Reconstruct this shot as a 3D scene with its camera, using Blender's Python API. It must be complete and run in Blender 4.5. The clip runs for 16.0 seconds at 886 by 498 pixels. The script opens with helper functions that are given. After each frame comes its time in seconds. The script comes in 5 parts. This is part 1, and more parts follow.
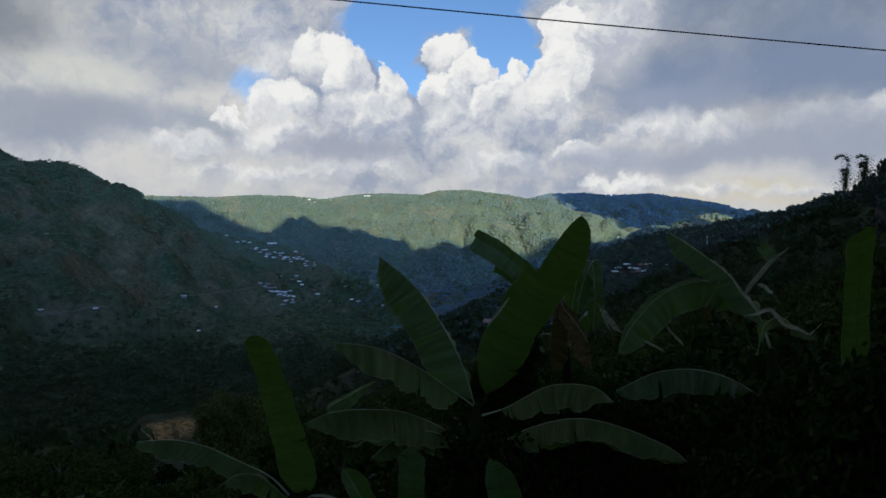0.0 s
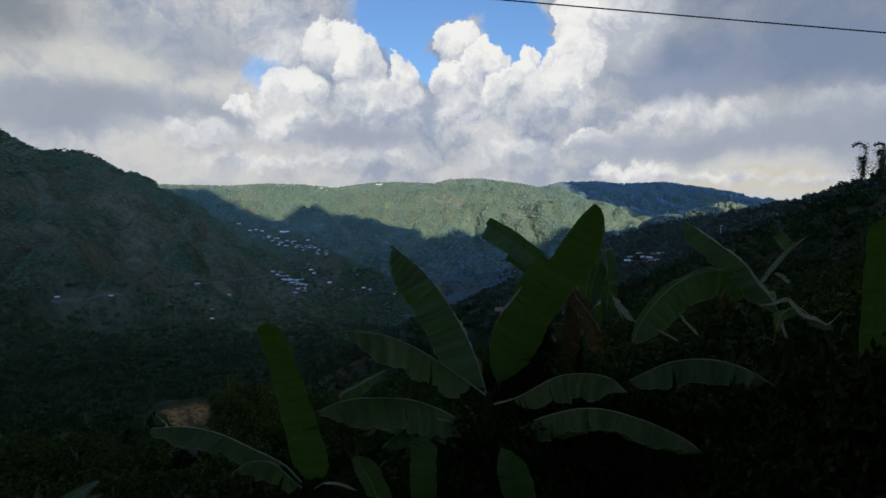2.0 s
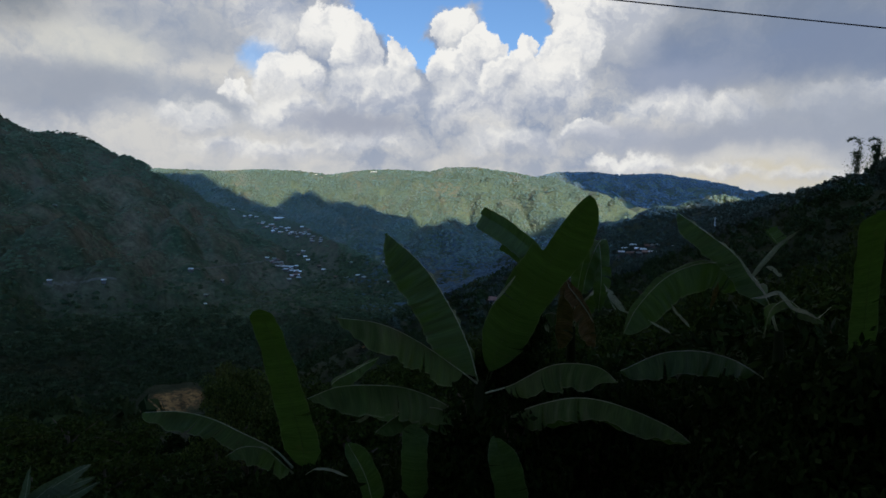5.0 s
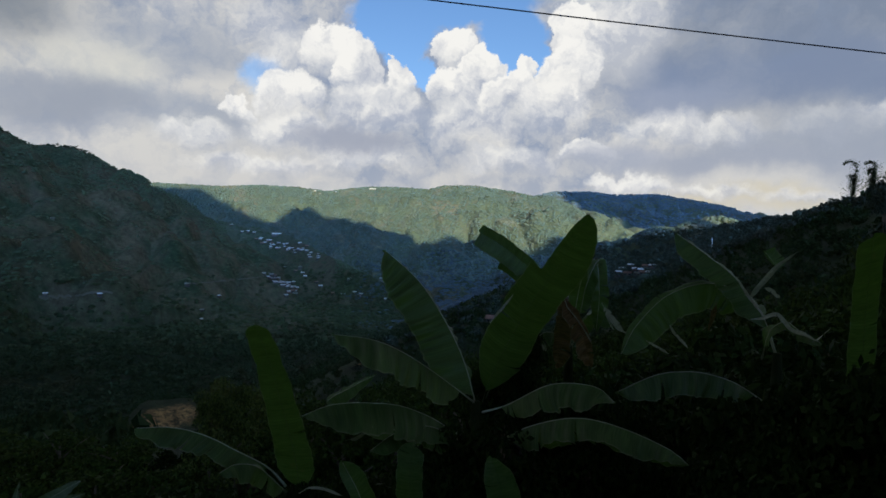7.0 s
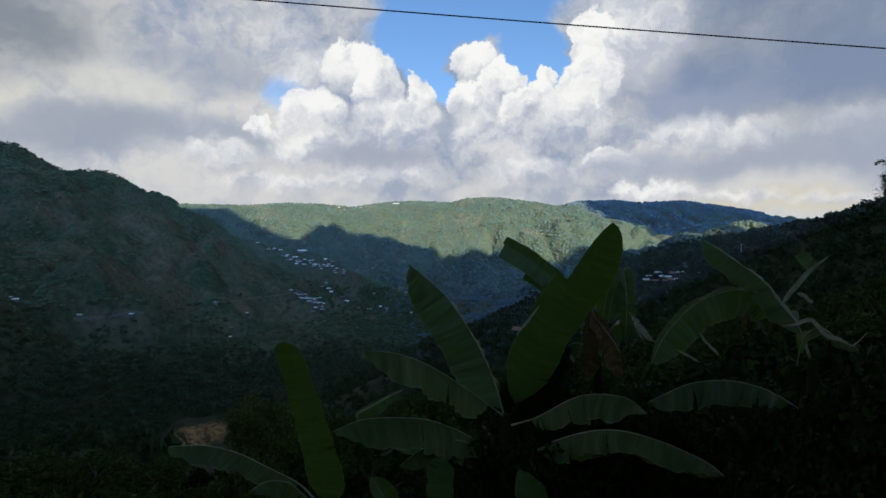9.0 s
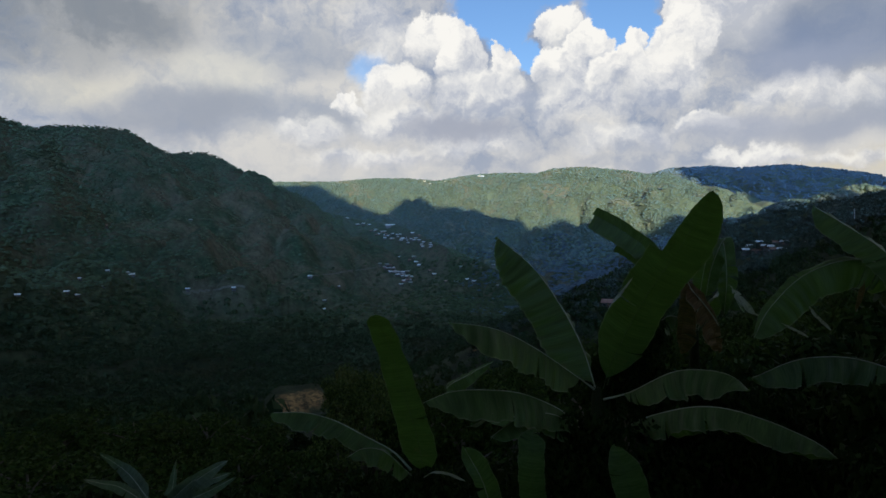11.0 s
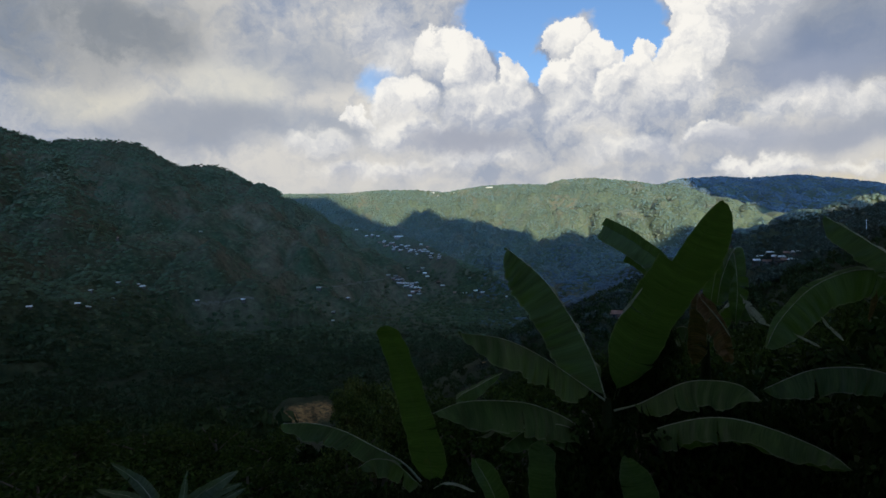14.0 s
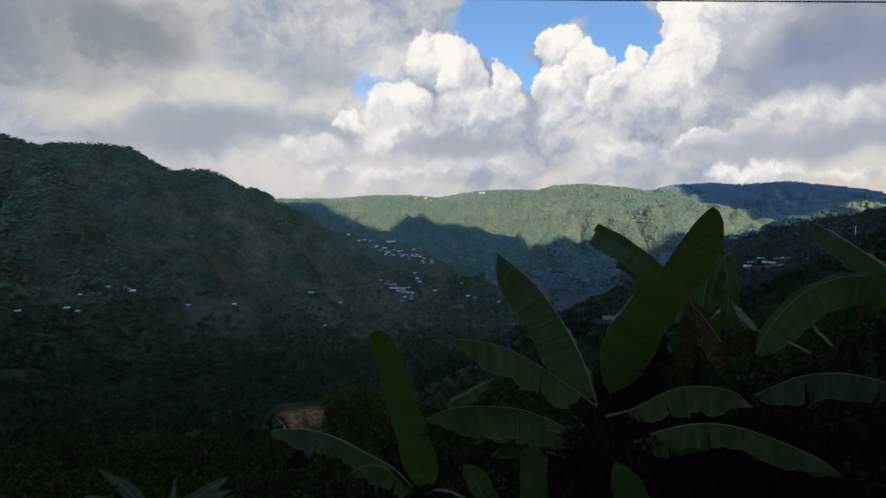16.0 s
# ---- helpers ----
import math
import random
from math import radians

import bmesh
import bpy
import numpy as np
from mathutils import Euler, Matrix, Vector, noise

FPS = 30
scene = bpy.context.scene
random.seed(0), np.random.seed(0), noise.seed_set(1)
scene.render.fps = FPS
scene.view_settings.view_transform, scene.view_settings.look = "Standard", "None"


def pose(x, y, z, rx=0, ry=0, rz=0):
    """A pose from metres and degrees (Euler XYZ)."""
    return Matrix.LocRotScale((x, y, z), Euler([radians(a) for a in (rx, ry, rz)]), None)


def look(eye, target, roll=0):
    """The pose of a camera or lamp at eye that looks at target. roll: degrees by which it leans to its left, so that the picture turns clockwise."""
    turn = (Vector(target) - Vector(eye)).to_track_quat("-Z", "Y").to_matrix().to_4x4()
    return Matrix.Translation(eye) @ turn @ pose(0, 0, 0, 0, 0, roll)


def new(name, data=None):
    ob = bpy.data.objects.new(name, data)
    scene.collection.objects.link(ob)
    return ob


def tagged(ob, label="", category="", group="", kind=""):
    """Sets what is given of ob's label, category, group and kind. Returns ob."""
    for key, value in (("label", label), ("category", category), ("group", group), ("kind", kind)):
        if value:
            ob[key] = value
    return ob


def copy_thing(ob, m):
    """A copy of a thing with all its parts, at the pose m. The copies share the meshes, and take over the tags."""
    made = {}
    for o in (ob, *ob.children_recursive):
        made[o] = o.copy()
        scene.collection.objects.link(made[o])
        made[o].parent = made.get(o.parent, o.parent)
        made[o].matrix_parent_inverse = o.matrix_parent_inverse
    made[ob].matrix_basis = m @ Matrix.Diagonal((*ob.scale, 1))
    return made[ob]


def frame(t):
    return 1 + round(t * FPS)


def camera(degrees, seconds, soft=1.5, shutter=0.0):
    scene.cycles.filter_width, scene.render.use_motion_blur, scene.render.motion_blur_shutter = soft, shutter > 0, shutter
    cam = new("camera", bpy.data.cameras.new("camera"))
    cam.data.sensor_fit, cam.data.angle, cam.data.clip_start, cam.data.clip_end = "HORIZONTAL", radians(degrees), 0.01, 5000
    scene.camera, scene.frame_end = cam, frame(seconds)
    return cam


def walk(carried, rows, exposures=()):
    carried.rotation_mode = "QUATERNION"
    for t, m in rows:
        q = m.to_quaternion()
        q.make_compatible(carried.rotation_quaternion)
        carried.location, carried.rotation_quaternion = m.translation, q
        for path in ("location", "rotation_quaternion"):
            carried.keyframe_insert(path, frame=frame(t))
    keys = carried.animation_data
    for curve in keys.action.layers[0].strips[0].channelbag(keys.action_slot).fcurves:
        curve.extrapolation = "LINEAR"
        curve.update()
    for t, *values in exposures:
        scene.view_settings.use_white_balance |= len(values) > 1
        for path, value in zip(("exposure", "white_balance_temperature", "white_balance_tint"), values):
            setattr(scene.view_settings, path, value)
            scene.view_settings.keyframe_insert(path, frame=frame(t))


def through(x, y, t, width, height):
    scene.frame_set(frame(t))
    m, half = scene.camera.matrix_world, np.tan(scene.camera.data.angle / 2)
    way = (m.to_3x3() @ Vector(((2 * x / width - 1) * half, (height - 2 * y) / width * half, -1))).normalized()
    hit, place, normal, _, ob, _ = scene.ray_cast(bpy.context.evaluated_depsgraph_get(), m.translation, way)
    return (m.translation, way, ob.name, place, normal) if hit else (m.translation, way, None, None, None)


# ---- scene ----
cam = camera(70.20, 16.0, 1.6)
# seconds, place, yaw to the left, pitch, roll
PATH = [
    (0, 0.003, -0.032, 1.602, 0.04, 0.06, -0.21),
    (0.5, 0.002, -0.003, 1.599, -0.73, -0.04, 0.03),
    (1, -0.000, -0.009, 1.600, -0.19, -0.27, -0.18),
    (1.5, -0.002, 0.001, 1.601, 0.64, -0.55, -0.23),
    (2, -0.001, -0.002, 1.600, 1.09, -0.97, -0.14),
    (2.5, -0.001, 0.000, 1.600, 1.25, -0.92, -0.15),
    (3, 0.001, -0.002, 1.601, 1.31, -1.04, -0.05),
    (3.5, 0.000, 0.000, 1.600, 1.40, -1.10, 0.00),
    (4, -0.001, 0.001, 1.599, 1.33, -1.23, 0.07),
    (4.5, 0.001, -0.003, 1.600, 1.10, -1.73, 0.33),
    (4.7, 0.002, -0.005, 1.602, 0.61, -2.01, 0.62),
    (6.8, -0.002, 0.014, 1.596, 0.90, -1.68, 1.24),
    (7, -0.001, 0.006, 1.599, 0.40, -0.40, 1.39),
    (7.2, 0.001, 0.000, 1.600, 0.44, 0.13, 1.19),
    (7.5, 0.004, -0.008, 1.601, 0.51, 0.92, 0.88),
    (8, 0.001, -0.002, 1.600, 0.68, 1.83, 0.49),
    (8.5, 0.000, 0.003, 1.601, 1.06, 1.87, 0.44),
    (9, -0.001, -0.003, 1.602, 2.63, 0.74, -0.11),
    (9.5, 0.001, -0.052, 1.605, 6.00, -0.11, -1.34),
    (9.7, 0.002, -0.013, 1.608, 6.53, -0.55, -1.13),
    (11.8, -0.025, 0.016, 1.598, 11.75, -1.69, -1.40),
    (12, -0.022, 0.012, 1.596, 11.35, -1.60, -1.29),
    (12.5, -0.020, 0.008, 1.596, 11.33, -1.49, -1.12),
    (13, -0.020, 0.013, 1.598, 11.34, -1.08, -1.21),
    (13.5, -0.017, 0.003, 1.600, 11.17, -0.63, -1.22),
    (14, -0.019, -0.001, 1.600, 11.21, -0.61, -1.19),
    (14.5, -0.019, 0.004, 1.599, 11.01, -0.70, -1.06),
    (15, -0.018, 0.004, 1.598, 10.80, -0.71, -0.80),
    (15.5, -0.018, -0.000, 1.599, 10.60, -0.40, -0.93),
    (16, -0.018, 0.004, 1.601, 10.52, -0.15, -1.00),
]
walk(cam, [(t, pose(x, y, z, 90 + p, 0, w) @ pose(0, 0, 0, 0, 0, r)) for t, x, y, z, w, p, r in PATH],
     exposures=((0, 1.07, 6220, 10), (4.7, 1.08, 6300, 10), (7, 1.12, 6320, 10), (7.5, 1.03, 6300, 10), (8, 1.03, 6280, 10), (8.5, 1.12, 6250, 10), (9.5, 1.17, 6220, 10), (12, 1.16, 6480, 10), (14, 1.15, 6480, 10), (15.5, 1.12, 6480, 10), (16, 1.19, 6480, 10)))

EYE = 1.6

# ---------------------------------------------------------------- light
SUN_AZ, SUN_EL = 170.0, 10.0          # degrees clockwise from straight ahead, degrees above the horizon


def bearing(az, el):
    a, e = radians(az), radians(el)
    return Vector((math.sin(a) * math.cos(e), math.cos(a) * math.cos(e), math.sin(e)))


class Nodes:
    """Short ways to write a node tree."""

    def __init__(self, tree):
        self.tree = tree

    def node(self, kind, **props):
        n = self.tree.nodes.new(kind)
        for k, v in props.items():
            if k in ("operation", "data_type", "blend_type", "interpolation_type", "noise_dimensions", "feature", "noise_type"):
                if k == "operation":
                    n.operation = v
                elif k == "data_type":
                    n.data_type = v
                elif k == "blend_type":
                    n.blend_type = v
                elif k == "interpolation_type":
                    n.interpolation_type = v
                elif k == "feature":
                    n.feature = v
        return n

    def put(self, socket, value):
        if isinstance(value, bpy.types.NodeSocket):
            self.tree.links.new(value, socket)
        elif isinstance(value, (tuple, list, Vector)) and len(value) == 3 and socket.type == "RGBA":
            socket.default_value = (*value, 1)
        else:
            socket.default_value = value

    def math(self, op, a, b=0.0, clamp=False):
        n = self.node("ShaderNodeMath", operation=op)
        n.use_clamp = clamp
        self.put(n.inputs[0], a), self.put(n.inputs[1], b)
        return n.outputs[0]

    def vec(self, op, a, b=(0, 0, 0), scale=None):
        n = self.node("ShaderNodeVectorMath", operation=op)
        self.put(n.inputs[0], a), self.put(n.inputs[1], b)
        if scale is not None:
            self.put(n.inputs["Scale"], scale)
        return n.outputs["Value"] if op in ("LENGTH", "DOT_PRODUCT", "DISTANCE") else n.outputs["Vector"]

    def span(self, v, a, b, lo=0.0, hi=1.0, smooth=True):
        n = self.node("ShaderNodeMapRange", interpolation_type="SMOOTHSTEP" if smooth else "LINEAR")
        n.clamp = not smooth
        for k, x in enumerate((v, a, b, lo, hi)):
            self.put(n.inputs[k], x)
        return n.outputs[0]

    def mix(self, fac, a, b, blend="MIX"):
        n = self.node("ShaderNodeMix", data_type="RGBA", blend_type=blend)
        self.put(n.inputs[0], fac), self.put(n.inputs[6], a), self.put(n.inputs[7], b)
        return n.outputs[2]

    def noise(self, vector, scale, detail=4.0, rough=0.55, distortion=0.0):
        n = self.node("ShaderNodeTexNoise")
        self.put(n.inputs["Vector"], vector), self.put(n.inputs["Scale"], scale)
        self.put(n.inputs["Detail"], detail), self.put(n.inputs["Roughness"], rough), self.put(n.inputs["Distortion"], distortion)
        return n.outputs

    def parts(self, v):
        n = self.node("ShaderNodeSeparateXYZ")
        self.put(n.inputs[0], v)
        return n.outputs


def build_world():
    world = bpy.data.worlds.new("sky")
    scene.world = world
    world.use_nodes = True
    wt = world.node_tree
    wt.nodes.clear()
    g = Nodes(wt)
    out, bg = g.node("ShaderNodeOutputWorld"), g.node("ShaderNodeBackground")
    sky = g.node("ShaderNodeTexSky")
    sky.sky_type, sky.sun_disc = "NISHITA", False
    sky.sun_elevation, sky.sun_rotation = radians(SUN_EL), radians(SUN_AZ)
    sky.air_density, sky.dust_density, sky.ozone_density = 1.0, 0.4, 3.0
    blue = g.mix(1.0, sky.outputs[0], (0.152, 0.155, 0.175), "MULTIPLY")
    tc = g.node("ShaderNodeTexCoord")
    d = tc.outputs["Generated"]
    # billows: the directions are pushed about by noise of two sizes
    push = g.vec("SUBTRACT", g.noise(d, 13, 6, 0.62)[1], (0.5, 0.5, 0.5))
    big = g.vec("SUBTRACT", g.noise(d, 3.5, 3, 0.5)[1], (0.5, 0.5, 0.5))
    dd = g.vec("ADD", d, g.vec("SCALE", push, scale=0.085))
    soft = g.vec("ADD", g.vec("ADD", d, g.vec("SCALE", push, scale=0.05)), g.vec("SCALE", big, scale=0.12))
    n1 = g.noise(dd, 9, 7, 0.62)[0]
    n2 = g.noise(g.vec("ADD", dd, (0.010, -0.002, -0.018)), 9, 7, 0.62)[0]
    f1 = g.noise(dd, 26, 5, 0.6)[0]
    f2 = g.noise(g.vec("ADD", dd, (0.004, -0.001, -0.008)), 26, 5, 0.6)[0]
    relief = g.math("ADD", g.math("SUBTRACT", n1, n2), g.math("MULTIPLY", g.math("SUBTRACT", f1, f2), 0.3))
    calm = g.math("SUBTRACT", n1, n2)
    wide = g.noise(soft, 3.2, 4, 0.5)[0]
    z = g.parts(d)[2]
    y = g.parts(d)[1]

    def blob(v, az, el, r, tall, lo=1.0, hi=0.4):
        """1 inside an ellipse round a bearing, r degrees wide and r * tall high, falling to 0 at its edge."""
        c = bearing(az, el)
        o = g.vec("MULTIPLY", g.vec("SUBTRACT", v, c), (1, 1, 1 / tall))
        return g.span(g.math("DIVIDE", g.vec("LENGTH", o), radians(r)), lo, hi)

    # the broad cover: grey to cream, darker overhead
    streak = g.noise(g.vec("MULTIPLY", dd, (1, 1, 2.2)), 11, 5, 0.6)[0]
    tone = g.math("ADD", g.span(wide, 0.32, 0.68, -0.1, 0.9), g.math("MULTIPLY", calm, 3.0))
    tone = g.math("ADD", tone, g.span(streak, 0.33, 0.67, -0.22, 0.26))
    col = g.mix(tone, (0.28, 0.335, 0.445), (0.675, 0.655, 0.615))
    col = g.mix(g.math("MULTIPLY", g.span(z, 0.2, 0.08), g.span(wide, 0.35, 0.6, 0.1, 0.6)), col, (0.60, 0.59, 0.57))
    for az, el, r, tall, c, k in SKY_TONES:
        col = g.mix(g.math("MULTIPLY", blob(soft, az, el, r, tall, 1.1, 0.3), g.span(n1, 0.35, 0.6, 0.65 * k, k)), col, c)
    # unseen sky overhead is darkened to dim the light on the near slope
    col = g.mix(g.span(z, 0.40, 0.66), col, (0.082, 0.098, 0.115))
    # holes of blue sky
    hole = None
    for az, el, r, tall in SKY_HOLES:
        h = blob(dd, az, el, r, tall, 1.0, 0.72)
        hole = h if hole is None else g.math("MAXIMUM", hole, h)
    col = g.mix(hole, col, blue)
    faint = g.math("MULTIPLY", blob(dd, -16.6, 14.3, 2.8, 0.7, 1.0, 0.4), 0.75)
    col = g.mix(faint, col, blue)
    # heaped clouds, back to front; the low ones are softer and blend into the cover
    for az, el, r, tall, bright, crisp in SKY_PUFFS:
        c = bearing(az, el)
        o = g.vec("MULTIPLY", g.vec("SUBTRACT", dd, c), (1, 1, 1 / tall))
        o = g.vec("SCALE", o, scale=1 / radians(r))
        mask = g.span(g.vec("LENGTH", o), 1.0 + 0.25 * (1 - crisp), 0.3 + 0.58 * crisp)
        up = g.vec("DOT_PRODUCT", o, (-0.25, 0, 0.5))
        lit = g.math("ADD", g.math("ADD", g.math("MULTIPLY", relief, 4.0), bright), up)
        puff = g.mix(lit, (0.48, 0.505, 0.57), (0.915, 0.89, 0.835))
        mask = g.math("MULTIPLY", mask, g.span(g.parts(o)[2], -1.0, 0.15, 0, 0.55 + 0.45 * crisp))
        col = g.mix(mask, col, puff)
    # flat grey bases under the heaps
    for az, el, r, tall, c, k in SKY_BASES:
        col = g.mix(g.math("MULTIPLY", blob(soft, az, el, r, tall, 1.1, 0.3), g.span(n1, 0.35, 0.6, 0.6 * k, k)), col, c)
    # clear towards the sun, behind the added mountain; the blue glow is added fill
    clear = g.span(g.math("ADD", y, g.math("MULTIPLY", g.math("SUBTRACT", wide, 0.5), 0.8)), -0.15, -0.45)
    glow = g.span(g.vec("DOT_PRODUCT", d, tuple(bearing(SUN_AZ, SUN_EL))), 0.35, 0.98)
    blue_fill = g.mix(g.math("ADD", g.math("MULTIPLY", glow, 0.85), 0.15), blue, (1.15, 2.15, 4.4))
    # an added blue ring round the low sun lights the shaded hills like haze
    blue_fill = g.mix(g.span(g.vec("DOT_PRODUCT", d, tuple(bearing(SUN_AZ, SUN_EL))), 0.88, 0.995), blue_fill, (3.2, 6.9, 16.5))
    col = g.mix(g.math("MULTIPLY", clear, g.span(z, 0.68, 0.5)), col, blue_fill)
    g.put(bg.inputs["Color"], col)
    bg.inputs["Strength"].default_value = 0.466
    wt.links.new(bg.outputs[0], out.inputs[0])


# bearing, elevation, size, height to width, colour, strength
SKY_TONES = [
    (-40, 18, 14, 0.45, (0.195, 0.225, 0.265), 0.9), (-24, 15.5, 8, 0.4, (0.33, 0.37, 0.44), 0.7), (-24, 9.8, 13, 0.22, (0.34, 0.38, 0.45), 0.7),
    (-29, 13.2, 5.5, 0.5, (0.66, 0.65, 0.59), 0.75), (-40, 12.3, 6.5, 0.33, (0.68, 0.65, 0.55), 0.8), (28, 18, 18, 0.6, (0.205, 0.25, 0.335), 0.98),
    (24, 14, 12, 0.3, (0.21, 0.265, 0.385), 0.9), (32, 13, 9, 0.3, (0.21, 0.26, 0.37), 0.85), (28, 3.4, 15, 0.09, (0.64, 0.585, 0.46), 0.9), (28.5, 7.1, 13, 0.19, (0.31, 0.35, 0.44), 0.88), (-33, 10.2, 9, 0.22, (0.33, 0.36, 0.41), 0.75),
    (15, 18, 4.5, 1.0, (0.66, 0.65, 0.62), 0.7)]
SKY_BASES = [(-33, 9.8, 8.5, 0.36, (0.33, 0.36, 0.42), 0.75), (-9.0, 8.9, 6.0, 0.19, (0.36, 0.385, 0.455), 0.9), (15.5, 7.3, 6.0, 0.30, (0.40, 0.43, 0.51), 0.8), (20, 12.6, 7, 0.3, (0.33, 0.37, 0.47), 0.7), (31, 8.4, 10, 0.38, (0.34, 0.375, 0.44), 0.75), (24, 6.6, 9, 0.12, (0.36, 0.39, 0.46), 0.7)]
SKY_HOLES = [(-5, 19.5, 4.6, 0.9), (-4.5, 17.4, 2.9, 0.9), (0, 22.5, 9.5, 0.45), (5.3, 18.6, 3.6, 1.0), (7.6, 16.7, 1.6, 1.2), (-2.7, 15.2, 1.7, 1.0), (4.6, 16.4, 1.4, 1.0)]
# the same, then brightness and how crisp the edge is
SKY_PUFFS = [
    (14.4, 19.6, 5.2, 1.2, 0.42, 0.15), (11.2, 18.2, 2.5, 1.25, 0.75, 1), (10.6, 15.2, 2.9, 1.0, 0.7, 1), (-10.7, 16.7, 2.8, 0.95, 0.75, 1), (-14.4, 15.6, 3.2, 0.9, 0.4, 0.15), (-16.5, 18.0, 3.4, 0.8, 0.1, 0.1), (-8.9, 15.0, 2.4, 1.3, 0.7, 1),
    (-14.2, 12.6, 3.0, 0.8, 0.6, 0.9), (-18.6, 11.4, 1.9, 0.6, 0.7, 0.9), (0.2, 17.2, 1.8, 1.05, 0.75, 1), (2.4, 15.4, 2.0, 1.0, 0.65, 1), (6.5, 15.5, 1.25, 1.15, 0.75, 1),
    (-4.6, 14.6, 1.5, 1.0, 0.7, 1), (0.2, 13.8, 2.6, 0.9, 0.55, 1), (5.4, 13.6, 3.0, 0.7, 0.6, 1), (9.5, 12.2, 3.6, 0.8, 0.5, 0.7),
    (-6.8, 11.8, 4.4, 0.7, 0.5, 0.7), (2.2, 10.6, 5.0, 0.6, 0.45, 0.5), (-14, 9.6, 4.5, 0.5, 0.5, 0.5), (-22, 8.8, 3.4, 0.45, 0.45, 0.4),
    (19, 10.0, 4.6, 0.45, 0.45, 0.6), (24, 9.6, 2.6, 0.6, 0.32, 0.5), (31.6, 9.8, 4.4, 0.4, 0.18, 0.5), (35.5, 10.0, 4.0, 0.45, 0.3, 0.5), (-8, 7.4, 5, 0.3, 0.45, 0.3), (6, 7.6, 5, 0.3, 0.4, 0.3),
    (16, 5.6, 4, 0.25, 0.5, 0.6), (23, 5.0, 4, 0.2, 0.34, 0.3), (30, 4.6, 4, 0.2, 0.3, 0.3), (12.5, 8.6, 2.6, 0.5, 0.5, 0.8), (15.2, 17.6, 3.9, 1.4, 0.3, 0.1), (-17, 6.4, 6, 0.2, 0.4, 0.3)]
build_world()

sun = new("sun", bpy.data.lights.new("sun", "SUN"))
sun.data.energy, sun.data.angle, sun.data.color = 4.9, radians(0.5), (1.0, 0.93, 0.67)
sun.matrix_world = look((0, 0, 0), -bearing(SUN_AZ, SUN_EL))


# ---------------------------------------------------------------- materials
def material(name, rough=0.8):
    m = bpy.data.materials.new(name)
    m.use_nodes = True
    b = m.node_tree.nodes["Principled BSDF"]
    b.inputs["Roughness"].default_value = rough
    return m, Nodes(m.node_tree), b


def plain(name, color, rough=0.8, grain=0.25, size=2.0, metal=0.0):
    """A paint or stone with blotches and fine grain."""
    m, g, b = material(name, rough)
    b.inputs["Specular IOR Level"].default_value = 0.2
    tc = g.node("ShaderNodeTexCoord").outputs["Object"]
    n = g.math("ADD", g.math("MULTIPLY", g.noise(tc, size, 5, 0.6)[0], 0.7), g.math("MULTIPLY", g.noise(tc, size * 9, 3, 0.6)[0], 0.3))
    f = g.span(n, 0.3, 0.7, 1 - grain, 1 + grain, False)
    g.put(b.inputs["Base Color"], g.vec("SCALE", (*color,), scale=f))
    b.inputs["Metallic"].default_value = metal
    return m


def foliage(name, dark, light, dry, size, rough=0.6, through=0.0, gloss=0.1, mottle=0.3):
    """Leaves whose colour changes from clump to clump and over the slope."""
    m, g, b = material(name, rough)
    geo = g.node("ShaderNodeNewGeometry")
    tc = g.node("ShaderNodeTexCoord").outputs["Object"]
    rnd = geo.outputs["Random Per Island"]
    c = g.mix(rnd, dark, light)
    c = g.mix(g.span(g.noise(tc, 1 / size, 4, 0.6)[0], 0.52, 0.72, 0, 0.7), c, dry)
    c = g.vec("SCALE", c, scale=g.span(g.noise(tc, 9 / size, 3, 0.6)[0], 0.3, 0.7, 1 - mottle, 1 + mottle, False))
    g.put(b.inputs["Base Color"], c)
    b.inputs["Specular IOR Level"].default_value = gloss
    if through:
        t = g.node("ShaderNodeBsdfTranslucent")
        g.put(t.inputs["Color"], c)
        mx = g.node("ShaderNodeMixShader")
        mx.inputs[0].default_value = through
        out = m.node_tree.nodes["Material Output"]
        m.node_tree.links.new(b.outputs[0], mx.inputs[1])
        m.node_tree.links.new(t.outputs[0], mx.inputs[2])
        m.node_tree.links.new(mx.outputs[0], out.inputs[0])
    return m


